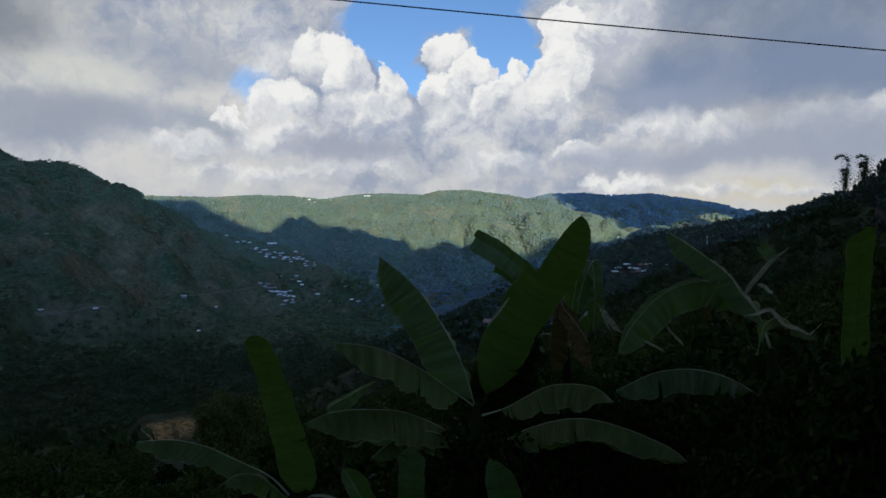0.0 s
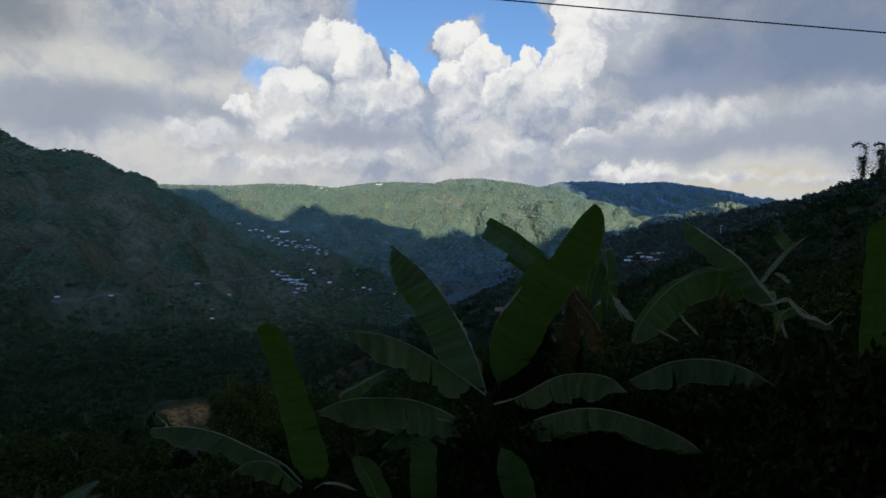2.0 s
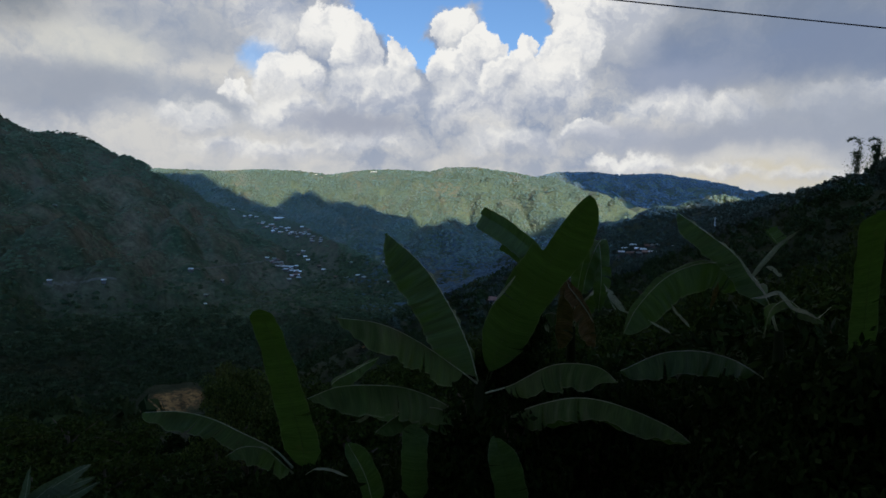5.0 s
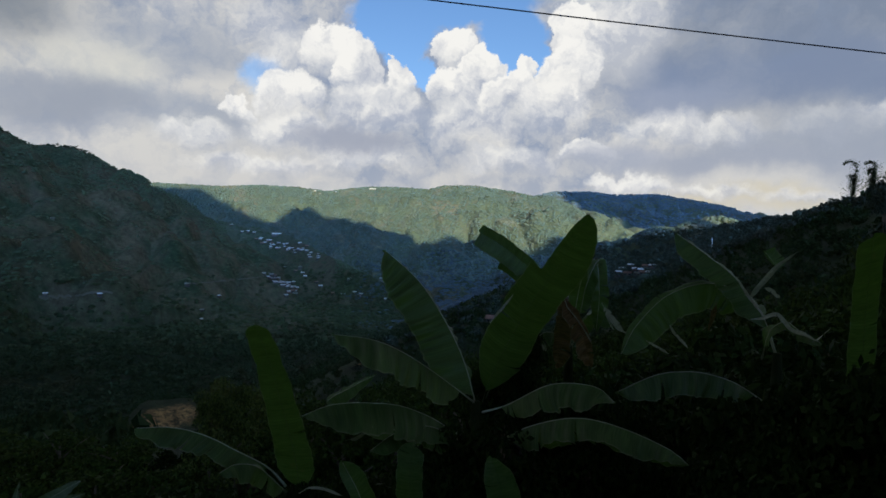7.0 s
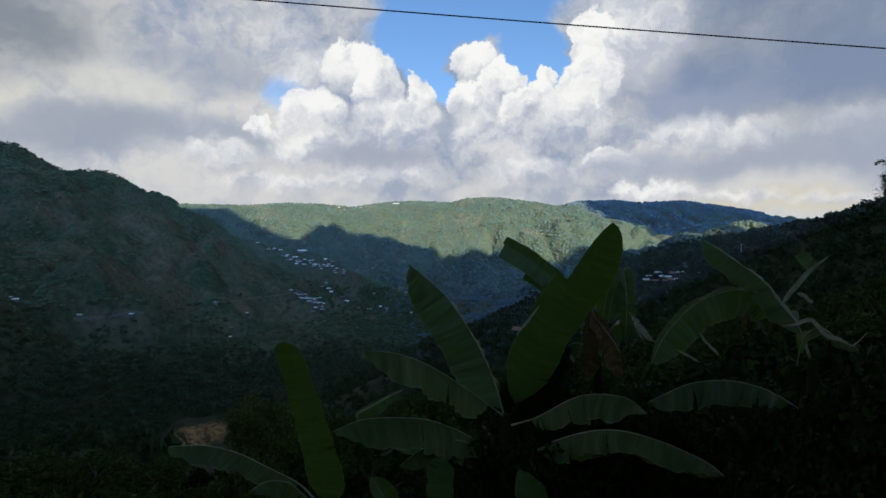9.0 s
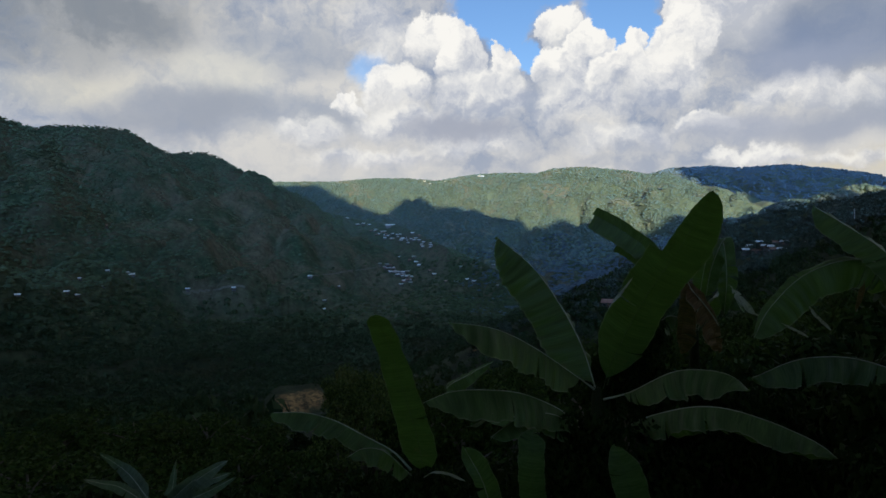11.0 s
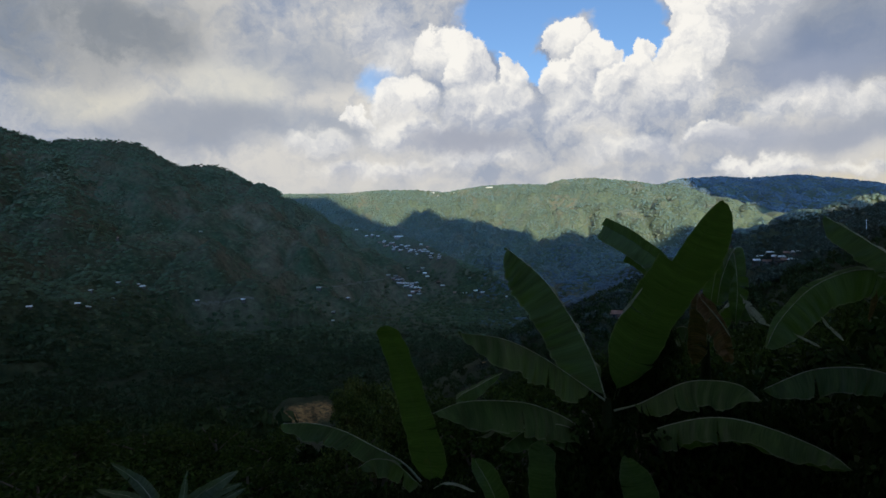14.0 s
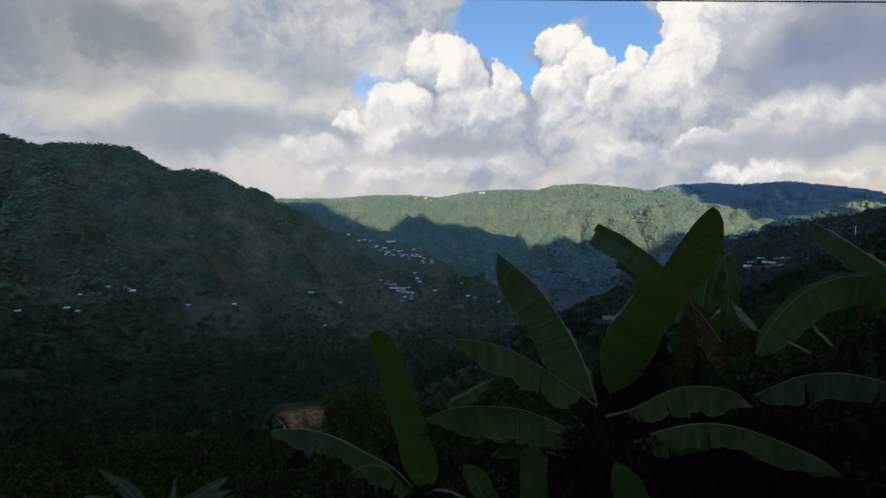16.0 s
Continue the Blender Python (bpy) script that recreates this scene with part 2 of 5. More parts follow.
def ground_material():
    m, g, b = material("grass_and_soil", 0.9)
    tc = g.node("ShaderNodeTexCoord").outputs["Object"]
    c = g.mix(g.span(g.noise(tc, 0.02, 6, 0.6)[0], 0.4, 0.6), (0.018, 0.028, 0.012), (0.036, 0.044, 0.020))
    patchy = g.span(g.noise(tc, 0.016, 7, 0.7)[0], 0.36, 0.62)
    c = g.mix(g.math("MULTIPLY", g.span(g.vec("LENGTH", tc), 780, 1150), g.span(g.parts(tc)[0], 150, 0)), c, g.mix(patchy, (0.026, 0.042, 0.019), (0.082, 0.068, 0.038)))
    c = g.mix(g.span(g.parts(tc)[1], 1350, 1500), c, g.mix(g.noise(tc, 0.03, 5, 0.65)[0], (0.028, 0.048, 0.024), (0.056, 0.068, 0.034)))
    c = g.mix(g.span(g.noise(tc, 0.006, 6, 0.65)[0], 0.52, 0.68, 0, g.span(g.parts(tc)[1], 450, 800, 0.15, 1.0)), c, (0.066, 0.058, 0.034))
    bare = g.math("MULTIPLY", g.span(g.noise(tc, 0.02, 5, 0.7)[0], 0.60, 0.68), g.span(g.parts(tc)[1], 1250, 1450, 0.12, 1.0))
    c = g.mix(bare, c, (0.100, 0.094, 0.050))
    # far ground is glossier: its blue sky sheen stands in for haze
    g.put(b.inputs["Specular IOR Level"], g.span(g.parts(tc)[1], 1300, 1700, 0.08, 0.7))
    # a bare slip of reddish earth on the slope below
    for px, py, size in SLIPS:
        p = (px, py, 0)
        o = g.vec("MULTIPLY", g.vec("SUBTRACT", tc, p), (1, 1, 0))
        o = g.vec("ADD", o, g.vec("SCALE", g.vec("SUBTRACT", g.noise(tc, 0.09, 6, 0.7)[1], (0.5, 0.5, 0.5)), scale=size * 1.7))
        o = g.vec("MULTIPLY", o, (1, 1, 0))
        c = g.mix(g.span(g.vec("LENGTH", o), size * 1.15, size * 0.4), c, g.mix(g.span(g.noise(tc, 0.3, 6, 0.75)[0], 0.40, 0.58), (0.066, 0.050, 0.022), (0.27, 0.150, 0.056)))
    c = g.vec("SCALE", c, scale=g.math("MULTIPLY", g.span(g.noise(tc, 0.9, 5, 0.7)[0], 0.3, 0.7, 0.75, 1.25, False), g.span(g.noise(tc, 0.11, 5, 0.7)[0], 0.3, 0.7, 0.5, 1.5, False)))
    g.put(b.inputs["Base Color"], c)
    bump = g.node("ShaderNodeBump")
    bump.inputs["Strength"].default_value, bump.inputs["Distance"].default_value = 0.6, 0.8
    g.put(bump.inputs["Height"], g.noise(tc, 0.5, 6, 0.7)[0])
    g.put(b.inputs["Normal"], bump.outputs[0])
    return m


# blue and gloss raised in the far leaves and pine needles stand in for haze
far_mat = foliage("far_forest_leaves", (0.023, 0.047, 0.032), (0.047, 0.070, 0.044), (0.090, 0.082, 0.050), 85, 0.8, gloss=0.7, mottle=0.3)
hazy_pine_mat = foliage("haze_blue_pine_needles", (0.050, 0.076, 0.082), (0.056, 0.084, 0.090), (0.056, 0.082, 0.084), 150, 0.95, gloss=0.5, mottle=0.1)
left_mat = foliage("hillside_leaves", (0.040, 0.060, 0.027), (0.054, 0.073, 0.031), (0.112, 0.078, 0.040), 190, 0.85, gloss=0.24, mottle=0.25)
spur_mat = foliage("spur_leaves", (0.024, 0.039, 0.024), (0.039, 0.056, 0.033), (0.050, 0.048, 0.028), 90, 0.8, 0.0, 0.3)
heath_mat = foliage("hillside_scrub_leaves", (0.038, 0.055, 0.021), (0.078, 0.080, 0.035), (0.138, 0.088, 0.045), 60, 0.8, gloss=0.12, mottle=0.35)
near_mat = foliage("tree_leaves", (0.011, 0.023, 0.004), (0.046, 0.071, 0.012), (0.068, 0.062, 0.018), 6, 0.6, 0.25, 0.04)
fruit_mat = foliage("fruit_tree_leaves", (0.012, 0.025, 0.005), (0.098, 0.128, 0.026), (0.150, 0.130, 0.040), 1.5, 0.55, 0.3, 0.06, 0.45)
shaded_shrub_mat = foliage("shaded_shrub_leaves", (0.006, 0.015, 0.003), (0.024, 0.042, 0.008), (0.036, 0.036, 0.011), 4, 0.6, 0.2, 0.04)
slope_mat = foliage("slope_tree_leaves", (0.014, 0.029, 0.010), (0.044, 0.063, 0.021), (0.060, 0.055, 0.025), 40, 0.7, 0.2, 0.05)
shaded_side_mat = foliage("shaded_side_leaves", (0.020, 0.035, 0.014), (0.041, 0.055, 0.022), (0.060, 0.053, 0.024), 90, 0.7, 0.1, 0.06)
bamboo_mat = foliage("bamboo_leaves", (0.030, 0.048, 0.020), (0.050, 0.072, 0.030), (0.060, 0.060, 0.030), 20, 0.7, 0.5, 0.2)
# the blue of distant haze is put into the valley leaves
hazy_valley_mat = foliage("haze_blue_valley_leaves", (0.026, 0.044, 0.050), (0.031, 0.051, 0.057), (0.034, 0.048, 0.050), 150, 0.95, gloss=0.6, mottle=0.15)
# the bank's shade is put into the near-black scrub colour
shaded_scrub_mat = foliage("scrub_leaves", (0.004, 0.009, 0.003), (0.012, 0.020, 0.005), (0.016, 0.016, 0.006), 5, 0.75, 0.2, 0.01)


# ---------------------------------------------------------------- ground
def polar(az, r, el):
    """A place by bearing (degrees to the right of straight ahead), distance and elevation seen from the eye."""
    a = radians(az)
    return r * math.sin(a), r * math.cos(a), EYE + r * math.tan(radians(el))


def crest(rows, trees):
    line = np.array([polar(*row) for row in rows])
    line[:, 2] -= trees
    return line


LEFT_ROWS = [(-75, 1200, 9.8), (-52, 1350, 9.5), (-46.2, 1450, 9.05), (-44.4, 1465, 8.55), (-43, 1480, 8.15), (-42.2, 1483, 8.4), (-39.9, 1495, 8.55), (-36.9, 1520, 8.45),
             (-35.9, 1530, 7.95), (-35, 1540, 7.1), (-34, 1555, 6.65), (-32.3, 1575, 6.8), (-30.8, 1592, 6.8), (-29.7, 1610, 6.35), (-28.7, 1630, 5.65), (-26.7, 1670, 4.2),
             (-25.2, 1700, 3.7), (-23.3, 1740, 3.4), (-22.2, 1760, 2.8), (-21, 1755, 1.8), (-19.8, 1740, 1.4), (-16.2, 1660, 0.85),
             (-14.2, 1580, 0.35), (-11.3, 1430, -1.1), (-8.2, 1280, -2.6), (-4, 1080, -5)]
MID_ROWS = [(-32, 2700, 4.6), (-23.5, 2400, 4.62), (-20.2, 2330, 4.62), (-16.8, 2280, 4.88), (-13.7, 2260, 4.88), (-11, 2240, 4.6), (-7.5, 2220, 5.1), (-4.8, 2200, 5.2),
            (-2, 2180, 5.05), (-0.3, 2160, 5.45), (2.4, 2150, 5.48), (5.4, 2120, 5.08), (7.6, 2080, 4.65), (9.3, 2020, 4.6), (10.3, 1980, 3.85), (11.5, 1920, 3.1), (12.5, 1860, 2.4), (13.9, 1800, 1.2), (16.3, 1700, 0.5), (18.7, 1600, 0.5), (20.3, 1550, 1.2), (21.2, 1530, 2.2), (22.2, 1520, 2.95), (23.3, 1510, 3.1), (24.2, 1500, 2.7), (25.2, 1490, 1.9), (28, 1480, 1)]
FAR_ROWS = [(4, 2950, 4.0), (7.6, 2900, 4.6), (9.5, 2850, 5.07), (12.6, 2800, 5.05), (14.6, 2750, 4.8), (18.2, 2700, 4.84), (20.8, 2650, 4.4), (22.9, 2600, 4.0),
            (26, 2500, 3.0), (34, 2300, 2), (50, 2000, 3)]
RIGHT_ROWS = [(-3, 290, -9.5), (2.5, 330, -5.4), (6.5, 420, -3.2), (10, 600, -1.4), (14, 800, 0.28), (17, 830, 1.2), (20.4, 800, 1.8), (23.5, 740, 2.3), (26.5, 660, 3.0),
              (29, 560, 3.3), (31.8, 420, 4.0), (34.5, 330, 5.2), (45, 260, 7), (80, 240, 10), (120, 260, 18)]
LEFT_HILL, MID_HILL, FAR_HILL, RIGHT_HILL = crest(LEFT_ROWS, -3), crest(MID_ROWS, 6), crest(FAR_ROWS, 6), crest(RIGHT_ROWS, 7)


def hill(x, y, line, slope, soft, rim=0.0):
    """The height that a hill with this crest line gives the ground at x, y, and the drop below the crest; the rim falls off steeply."""
    best, drop = np.full(x.shape, -1e9), np.zeros(x.shape)
    for (ax, ay, az), (bx, by, bz) in zip(line[:-1], line[1:]):
        ux, uy = bx - ax, by - ay
        s = np.clip(((x - ax) * ux + (y - ay) * uy) / (ux * ux + uy * uy), 0, 1)
        d = np.hypot(x - ax - s * ux, y - ay - s * uy)
        fall = slope * (np.sqrt(d * d + soft * soft) - soft) + rim * (1 - np.exp(-d / 18))
        h = az + s * (bz - az) - fall
        drop = np.where(h > best, fall, drop)
        best = np.maximum(best, h)
    return best, drop


def smax(a, b, k):
    return 0.5 * (a + b + np.sqrt((a - b) ** 2 + k * k))


def wobble(x, y, size, seed):
    """Smooth noise from a few sine waves, about -1 to 1."""
    rng = np.random.RandomState(seed)
    out = np.zeros(np.shape(x))
    for k in range(7):
        a, f, p = rng.uniform(0, 6.28), rng.uniform(0.6, 1.9) * 6.28 / size, rng.uniform(0, 6.28)
        out = out + np.sin((x * math.cos(a) + y * math.sin(a)) * f + p + 1.3 * np.sin((y * math.cos(a) - x * math.sin(a)) * f * 0.7 + p * 2))
    return out / 4.2


# crest of the added mountain, fitted to the edge of the valley's shade
SHADE_RIDGE_X = (-2600, -309, -182, -111, -34, -17, 23, 62, 107, 190, 247, 307, 353, 384, 437, 495, 550, 615, 655, 678, 703, 728, 790, 794, 859, 918, 930, 944, 955, 1105, 1122, 1144, 1224, 1446, 1624, 2800)
SHADE_RIDGE_H = (760, 720, 622, 574, 543, 567, 603, 632, 593, 567, 520, 523, 485, 438, 466, 469, 454, 451, 437, 452, 471, 479, 459, 495, 459, 452, 520, 520, 405, 405, 850, 930, 913, 870, 800, 800)


def earth_bank(x, y):
    """A steep knoll above the stream, whose near face is bare earth."""
    a = radians(-23.6)
    along, across = x * math.sin(a) + y * math.cos(a) - 434, x * math.cos(a) - y * math.sin(a)
    return 25 * np.exp(-(along / 21) ** 2 - ((across + 0.15 * along) / 23) ** 4)


def ground_z(x, y):
    x, y = np.asarray(x, float), np.asarray(y, float)
    r = np.hypot(x, y)
    f = np.maximum(y - 1.5, 0)
    near = -0.9 * f / (1 + f / 6) - 0.30 * f
    z = np.maximum(near, -130 + 0.01 * np.minimum(r, 3000)) + np.minimum(r / 150, 1) * 5 * wobble(x, y, 130, 3)
    low = np.zeros(x.shape)
    for line, slope, soft, rim in ((LEFT_HILL, 0.56, 6, 9), (MID_HILL, 0.36, 20, 5), (FAR_HILL, 0.36, 30, 5), (RIGHT_HILL, 0.5, 12, 0)):
        h, drop = hill(x, y, line, slope, soft, rim)
        low = np.where(h > z, drop, low)
        z = smax(z, h, 8)
    far = np.clip((r - 350) / 600, 0, 1) * np.clip(low / 70, 0, 1)
    z = z + far * (24 * wobble(x, y, 280, 5) + 13 * wobble(x, y, 110, 6))
    # gullies that run down the slopes
    z = z - far * np.clip((r - 700) / 400, 0, 1) * 17 * np.exp(-(wobble(x + 0.25 * y, y * 0.3, 170, 8) / 0.3) ** 2)
    z = np.where(r < 60, near + (z - near) * np.clip(r / 60, 0, 1) ** 2, z)
    z = z + earth_bank(x, y)
    # an unseen bank added behind the eye to shade the plants at the right
    z = z + 6.0 * np.clip((x - 1.6) / 1.6, 0, 1) * np.clip((1.5 - y) / 2.2, 0, 1) * np.clip((40 - x) / 20, 0, 1) * np.clip((y + 30) / 20, 0, 1)
    # an unseen mountain added behind, its crest shaped to cast the valley's shade
    back = np.maximum(-y - 5, 0) / 895
    H = np.interp(x, SHADE_RIDGE_X, SHADE_RIDGE_H)
    rise = np.where(back < 1, back ** 1.15, np.maximum(1 - (back - 1) * 0.6, 0.25))
    return np.where(y < -5, H * rise + np.minimum(z, 30) * np.exp(-back * 4), z)


def on_ground(az, el, least=15.0):
    """Where the line of sight at this bearing and elevation meets the ground."""
    rr = np.concatenate([np.arange(least, 400, 1.0), np.arange(400, 4500, 3.0)])
    a = radians(az)
    gap = EYE + rr * math.tan(radians(el)) - ground_z(rr * math.sin(a), rr * math.cos(a))
    hit = np.nonzero(gap < 0)[0]
    r = rr[hit[0]] if len(hit) else rr[np.argmin(np.where(rr > 300, gap, 1e9))]
    x, y = r * math.sin(a), r * math.cos(a)
    return x, y, float(ground_z(x, y))


def quick_mesh(name, co, faces, mat, smooth=True):
    me = bpy.data.meshes.new(name)
    n, k = faces.shape
    me.vertices.add(len(co))
    me.vertices.foreach_set("co", np.asarray(co, np.float32).ravel())
    me.loops.add(n * k)
    me.loops.foreach_set("vertex_index", faces.astype(np.int32).ravel())
    me.polygons.add(n)
    me.polygons.foreach_set("loop_start", np.arange(0, n * k, k, dtype=np.int32))
    me.polygons.foreach_set("use_smooth", np.full(n, smooth))
    me.update(calc_edges=True)
    me.materials.append(mat)
    return me


# bare reddish earth on the face of the knoll, and a small slip: bearing, elevation, half width
SLIPS = [(*on_ground(az, el, 150)[:2], size) for az, el, size in ((-21.9, -14.2, 11), (-22.9, -14.5, 14), (-24.0, -15.0, 14), (-25.0, -15.6, 13), (-25.6, -16.6, 11), (-7.8, -10.9, 2.5))]
soil_mat = ground_material()


def build_ground():
    az = np.radians(np.concatenate([np.arange(-50, 46, 0.28), np.arange(46, 120, 2.0), np.arange(120, 205, 0.5), np.arange(205, 310, 2.0)]))
    rr = np.concatenate([[0.0], np.geomspace(1.2, 700, 125), np.arange(709, 1800, 9.0), np.arange(1800, 2960, 13.0), np.geomspace(2960, 4700, 14)])
    A, R = np.meshgrid(az, rr)
    X, Y = R * np.sin(A), R * np.cos(A)
    Z = ground_z(X, Y)
    n, m = X.shape
    i = np.arange(n - 1)[:, None] * m
    j = np.arange(m)[None, :]
    jn = (j + 1) % m
    faces = np.stack([i + j, i + jn, i + m + jn, i + m + j], -1).reshape(-1, 4)[:, ::-1]
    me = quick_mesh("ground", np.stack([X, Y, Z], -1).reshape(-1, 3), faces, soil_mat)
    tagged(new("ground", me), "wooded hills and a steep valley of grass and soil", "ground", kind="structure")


build_ground()


# ---------------------------------------------------------------- woods
rng = np.random.RandomState(7)


def leaf_cloud(count, clumps, seed, leaf, spread=1.0, loose=0.55, corners=4):
    """A crown of one unit made of many small leaves set in clumps."""
    g = np.random.RandomState(seed)
    centre = g.normal(0, 1, (clumps, 3))
    centre /= np.linalg.norm(centre, axis=1)[:, None]
    centre *= g.uniform(0.35, 0.85, clumps)[:, None] * np.array([1, 1, 0.8])
    rad = g.uniform(0.22, 0.42, clumps) * spread
    k = g.randint(0, clumps, count)
    d = g.normal(0, 1, (count, 3))
    d /= np.linalg.norm(d, axis=1)[:, None]
    d[:, 2] = np.abs(d[:, 2]) * 1.0 - 0.25
    p = centre[k] + d * (rad[k] * g.uniform(0.6, 1.05, count))[:, None]
    n = d + g.normal(0, loose, (count, 3))
    n /= np.linalg.norm(n, axis=1)[:, None]
    t = np.cross(n, g.normal(0, 1, (count, 3)))
    t /= np.linalg.norm(t, axis=1)[:, None]
    b = np.cross(n, t)
    s = leaf * g.uniform(0.6, 1.3, count)[:, None]
    quad = np.stack([p - t * s, p - b * s * 0.42 - n * s * 0.1, p + t * s - n * s * 0.2, p + b * s * 0.42 - n * s * 0.1], 1).reshape(-1, 3)
    if corners == 3:
        quad = quad.reshape(-1, 4, 3)[:, :3].reshape(-1, 3)
        quad[1::3] = quad[1::3] + (quad[1::3] - 0.5 * (quad[0::3] + quad[2::3])) * 0.9
    return quad, np.arange(count * corners).reshape(-1, corners)


def lumpy_crown(seed):
    """A rough, lumpy crown of few faces for trees far off."""
    g = np.random.RandomState(seed)
    n = 6
    co = []
    for z, r in ((-0.5, 0.95), (0.35, 0.76)):
        w = (np.arange(n) + g.uniform(0, 1)) * 2 * math.pi / n + g.uniform(-0.2, 0.2, n)
        k = r * g.uniform(0.84, 1.14, n)
        co += list(np.stack([np.cos(w) * k, np.sin(w) * k, z + g.uniform(-0.12, 0.12, n)], -1))
    co.append(np.array([g.uniform(-0.25, 0.25), g.uniform(-0.25, 0.25), g.uniform(0.8, 1.1)]))
    fc = []
    for k in range(n):
        m = (k + 1) % n
        fc += [(k, m, n + m), (k, n + m, n + k), (n + k, n + m, 2 * n)]
    return np.array(co), np.array(fc)


def woods(name, x, y, width, height, mat, label, variants, lift=0.55, smooth=False):
    """Many crowns joined into one sheet of forest."""
    z = ground_z(x, y)
    kind = rng.randint(0, len(variants), len(x))
    cos, fcs, base = [], [], 0
    for k, (co, faces) in enumerate(variants):
        s = np.nonzero(kind == k)[0]
        if not len(s):
            continue
        a = rng.uniform(0, 6.28, len(s))
        c, n = np.cos(a)[:, None], np.sin(a)[:, None]
        w, h = width[s][:, None], height[s][:, None]
        px = (co[None, :, 0] * c - co[None, :, 1] * n) * w + x[s][:, None]
        py = (co[None, :, 0] * n + co[None, :, 1] * c) * w + y[s][:, None]
        pz = z[s][:, None] + h * lift + co[None, :, 2] * h * 0.5
        cos.append(np.stack([px, py, pz], -1).reshape(-1, 3))
        fcs.append((faces[None] + base + np.arange(len(s))[:, None, None] * len(co)).reshape(-1, faces.shape[1]))
        base += len(s) * len(co)
    me = quick_mesh(name, np.concatenate(cos), np.concatenate(fcs), mat, smooth)
    return tagged(new(name, me), label, "woods", kind="stuff")


def scatter(count, az0, az1, r0, r1):
    az = np.radians(rng.uniform(az0, az1, count))
    r = np.sqrt(rng.uniform(r0 * r0, r1 * r1, count))
    return r * np.sin(az), r * np.cos(az), np.degrees(az), r


def crest_r(rows, az):
    return np.interp(az, [row[0] for row in rows], [row[1] for row in rows])



def off_road(x, y):
    """True where no road or bare earth lies."""
    ok = np.ones(len(x), bool)
    for px, py, size in SLIPS:
        ok &= np.hypot(x - px, y - py) > size * 0.45
    for track in TRACKS:
        for px, py, _ in track:
            ok &= np.hypot(x - px, y - py) > 8
    return ok


# dirt tracks across the hillside
TRACKS = [[on_ground(az, el, 500) for az, el in zip(np.linspace(a0, a1, 30), np.linspace(e0, e1, 30))]
          for a0, e0, a1, e1 in ((-22.6, -3.95, -16.0, -3.2), (-29.6, -7.5, -27.4, -7.65), (-33, -5.0, -28, -4.6))]

fine_tree = [leaf_cloud(38, 5, 30 + k, 0.38, 1.5, 0.35, 3) for k in range(6)]
round_tree = [lumpy_crown(20 + k) for k in range(14)]
mid_tree = [leaf_cloud(66, 8, 40 + k, 0.31, 1.2, 0.45, 3) for k in range(6)]

# the sunlit hill across the valley and the hill beyond it
x, y, az, r = scatter(50000, -28, 27, 1400, 2450)
keep = (r < crest_r(MID_ROWS, az) + 60) & ((az > -11) | (r > crest_r(LEFT_ROWS, az) + 50)) & ((wobble(x, y, 90, 21) < 0.62) | (rng.rand(len(x)) < 0.35))
x, y, az, r = x[keep], y[keep], az[keep], r[keep]
size = rng.uniform(2.8, 5.6, len(x)) * np.where(rng.rand(len(x)) < 0.05, 1.3, 1)
woods("forest_hill", x, y, size, size * rng.uniform(1.1, 1.6, len(x)), far_mat, "sunlit green tropical forest on a far hill", round_tree, 0.22, True)
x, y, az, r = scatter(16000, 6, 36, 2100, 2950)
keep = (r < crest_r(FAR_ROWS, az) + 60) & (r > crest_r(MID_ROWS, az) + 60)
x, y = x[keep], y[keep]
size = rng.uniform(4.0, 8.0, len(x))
woods("shaded_forest_hill", x, y, size, size * rng.uniform(0.9, 1.3, len(x)), hazy_pine_mat, "pine forest on the farthest hill, coloured haze blue", round_tree, 0.22, True)

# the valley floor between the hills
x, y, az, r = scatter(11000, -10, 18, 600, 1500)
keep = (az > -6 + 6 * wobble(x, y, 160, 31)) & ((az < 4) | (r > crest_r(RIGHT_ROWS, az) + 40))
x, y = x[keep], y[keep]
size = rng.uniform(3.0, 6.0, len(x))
woods("valley_woods", x, y, size, size * rng.uniform(0.5, 0.9, len(x)), hazy_valley_mat, "shaded trees on the valley floor, coloured haze blue", round_tree, 0.22, True)

# the dark hillside: forest above, scrub and clearings half way down, dense trees below
x, y, az, r = scatter(46000, -52, -2, 480, 1800)
clearing = np.clip(1.5 * np.exp(-(((az + 26) / 11) ** 2)) * np.exp(-(((r - 1200) / 260) ** 2)), 0, 0.92)
keep = (r < crest_r(LEFT_ROWS, az) + 40) & (rng.rand(len(x)) > clearing) & ((wobble(x, y, 140, 22) < 0.6) | (rng.rand(len(x)) < 0.6)) & off_road(x, y)
keep &= ~((az > -19.5) & (az < -10) & (r > 850)) | (rng.rand(len(x)) < 0.28)
x, y, az, r = x[keep], y[keep], az[keep], r[keep]
size = rng.uniform(2.4, 5.6, len(x))
# low trees get darker leaves: the valley's shade is put into their colour
high = ground_z(x, y) + 14 * wobble(x, y, 200, 26) > -60
woods("hillside_woods", x[high], y[high], size[high], size[high] * rng.uniform(0.65, 1.15, high.sum()), left_mat, "shaded trees and scrub on a hillside", round_tree, 0.22, True)
far_off = r > rng.uniform(700, 950, len(r))
low = ~high & far_off
woods("valley_side_woods", x[low], y[low], size[low], size[low] * rng.uniform(0.9, 1.6, low.sum()), shaded_side_mat, "dense broadleaf trees low in the valley, darkened for shade", round_tree, 0.22, True)
low = ~high & ~far_off
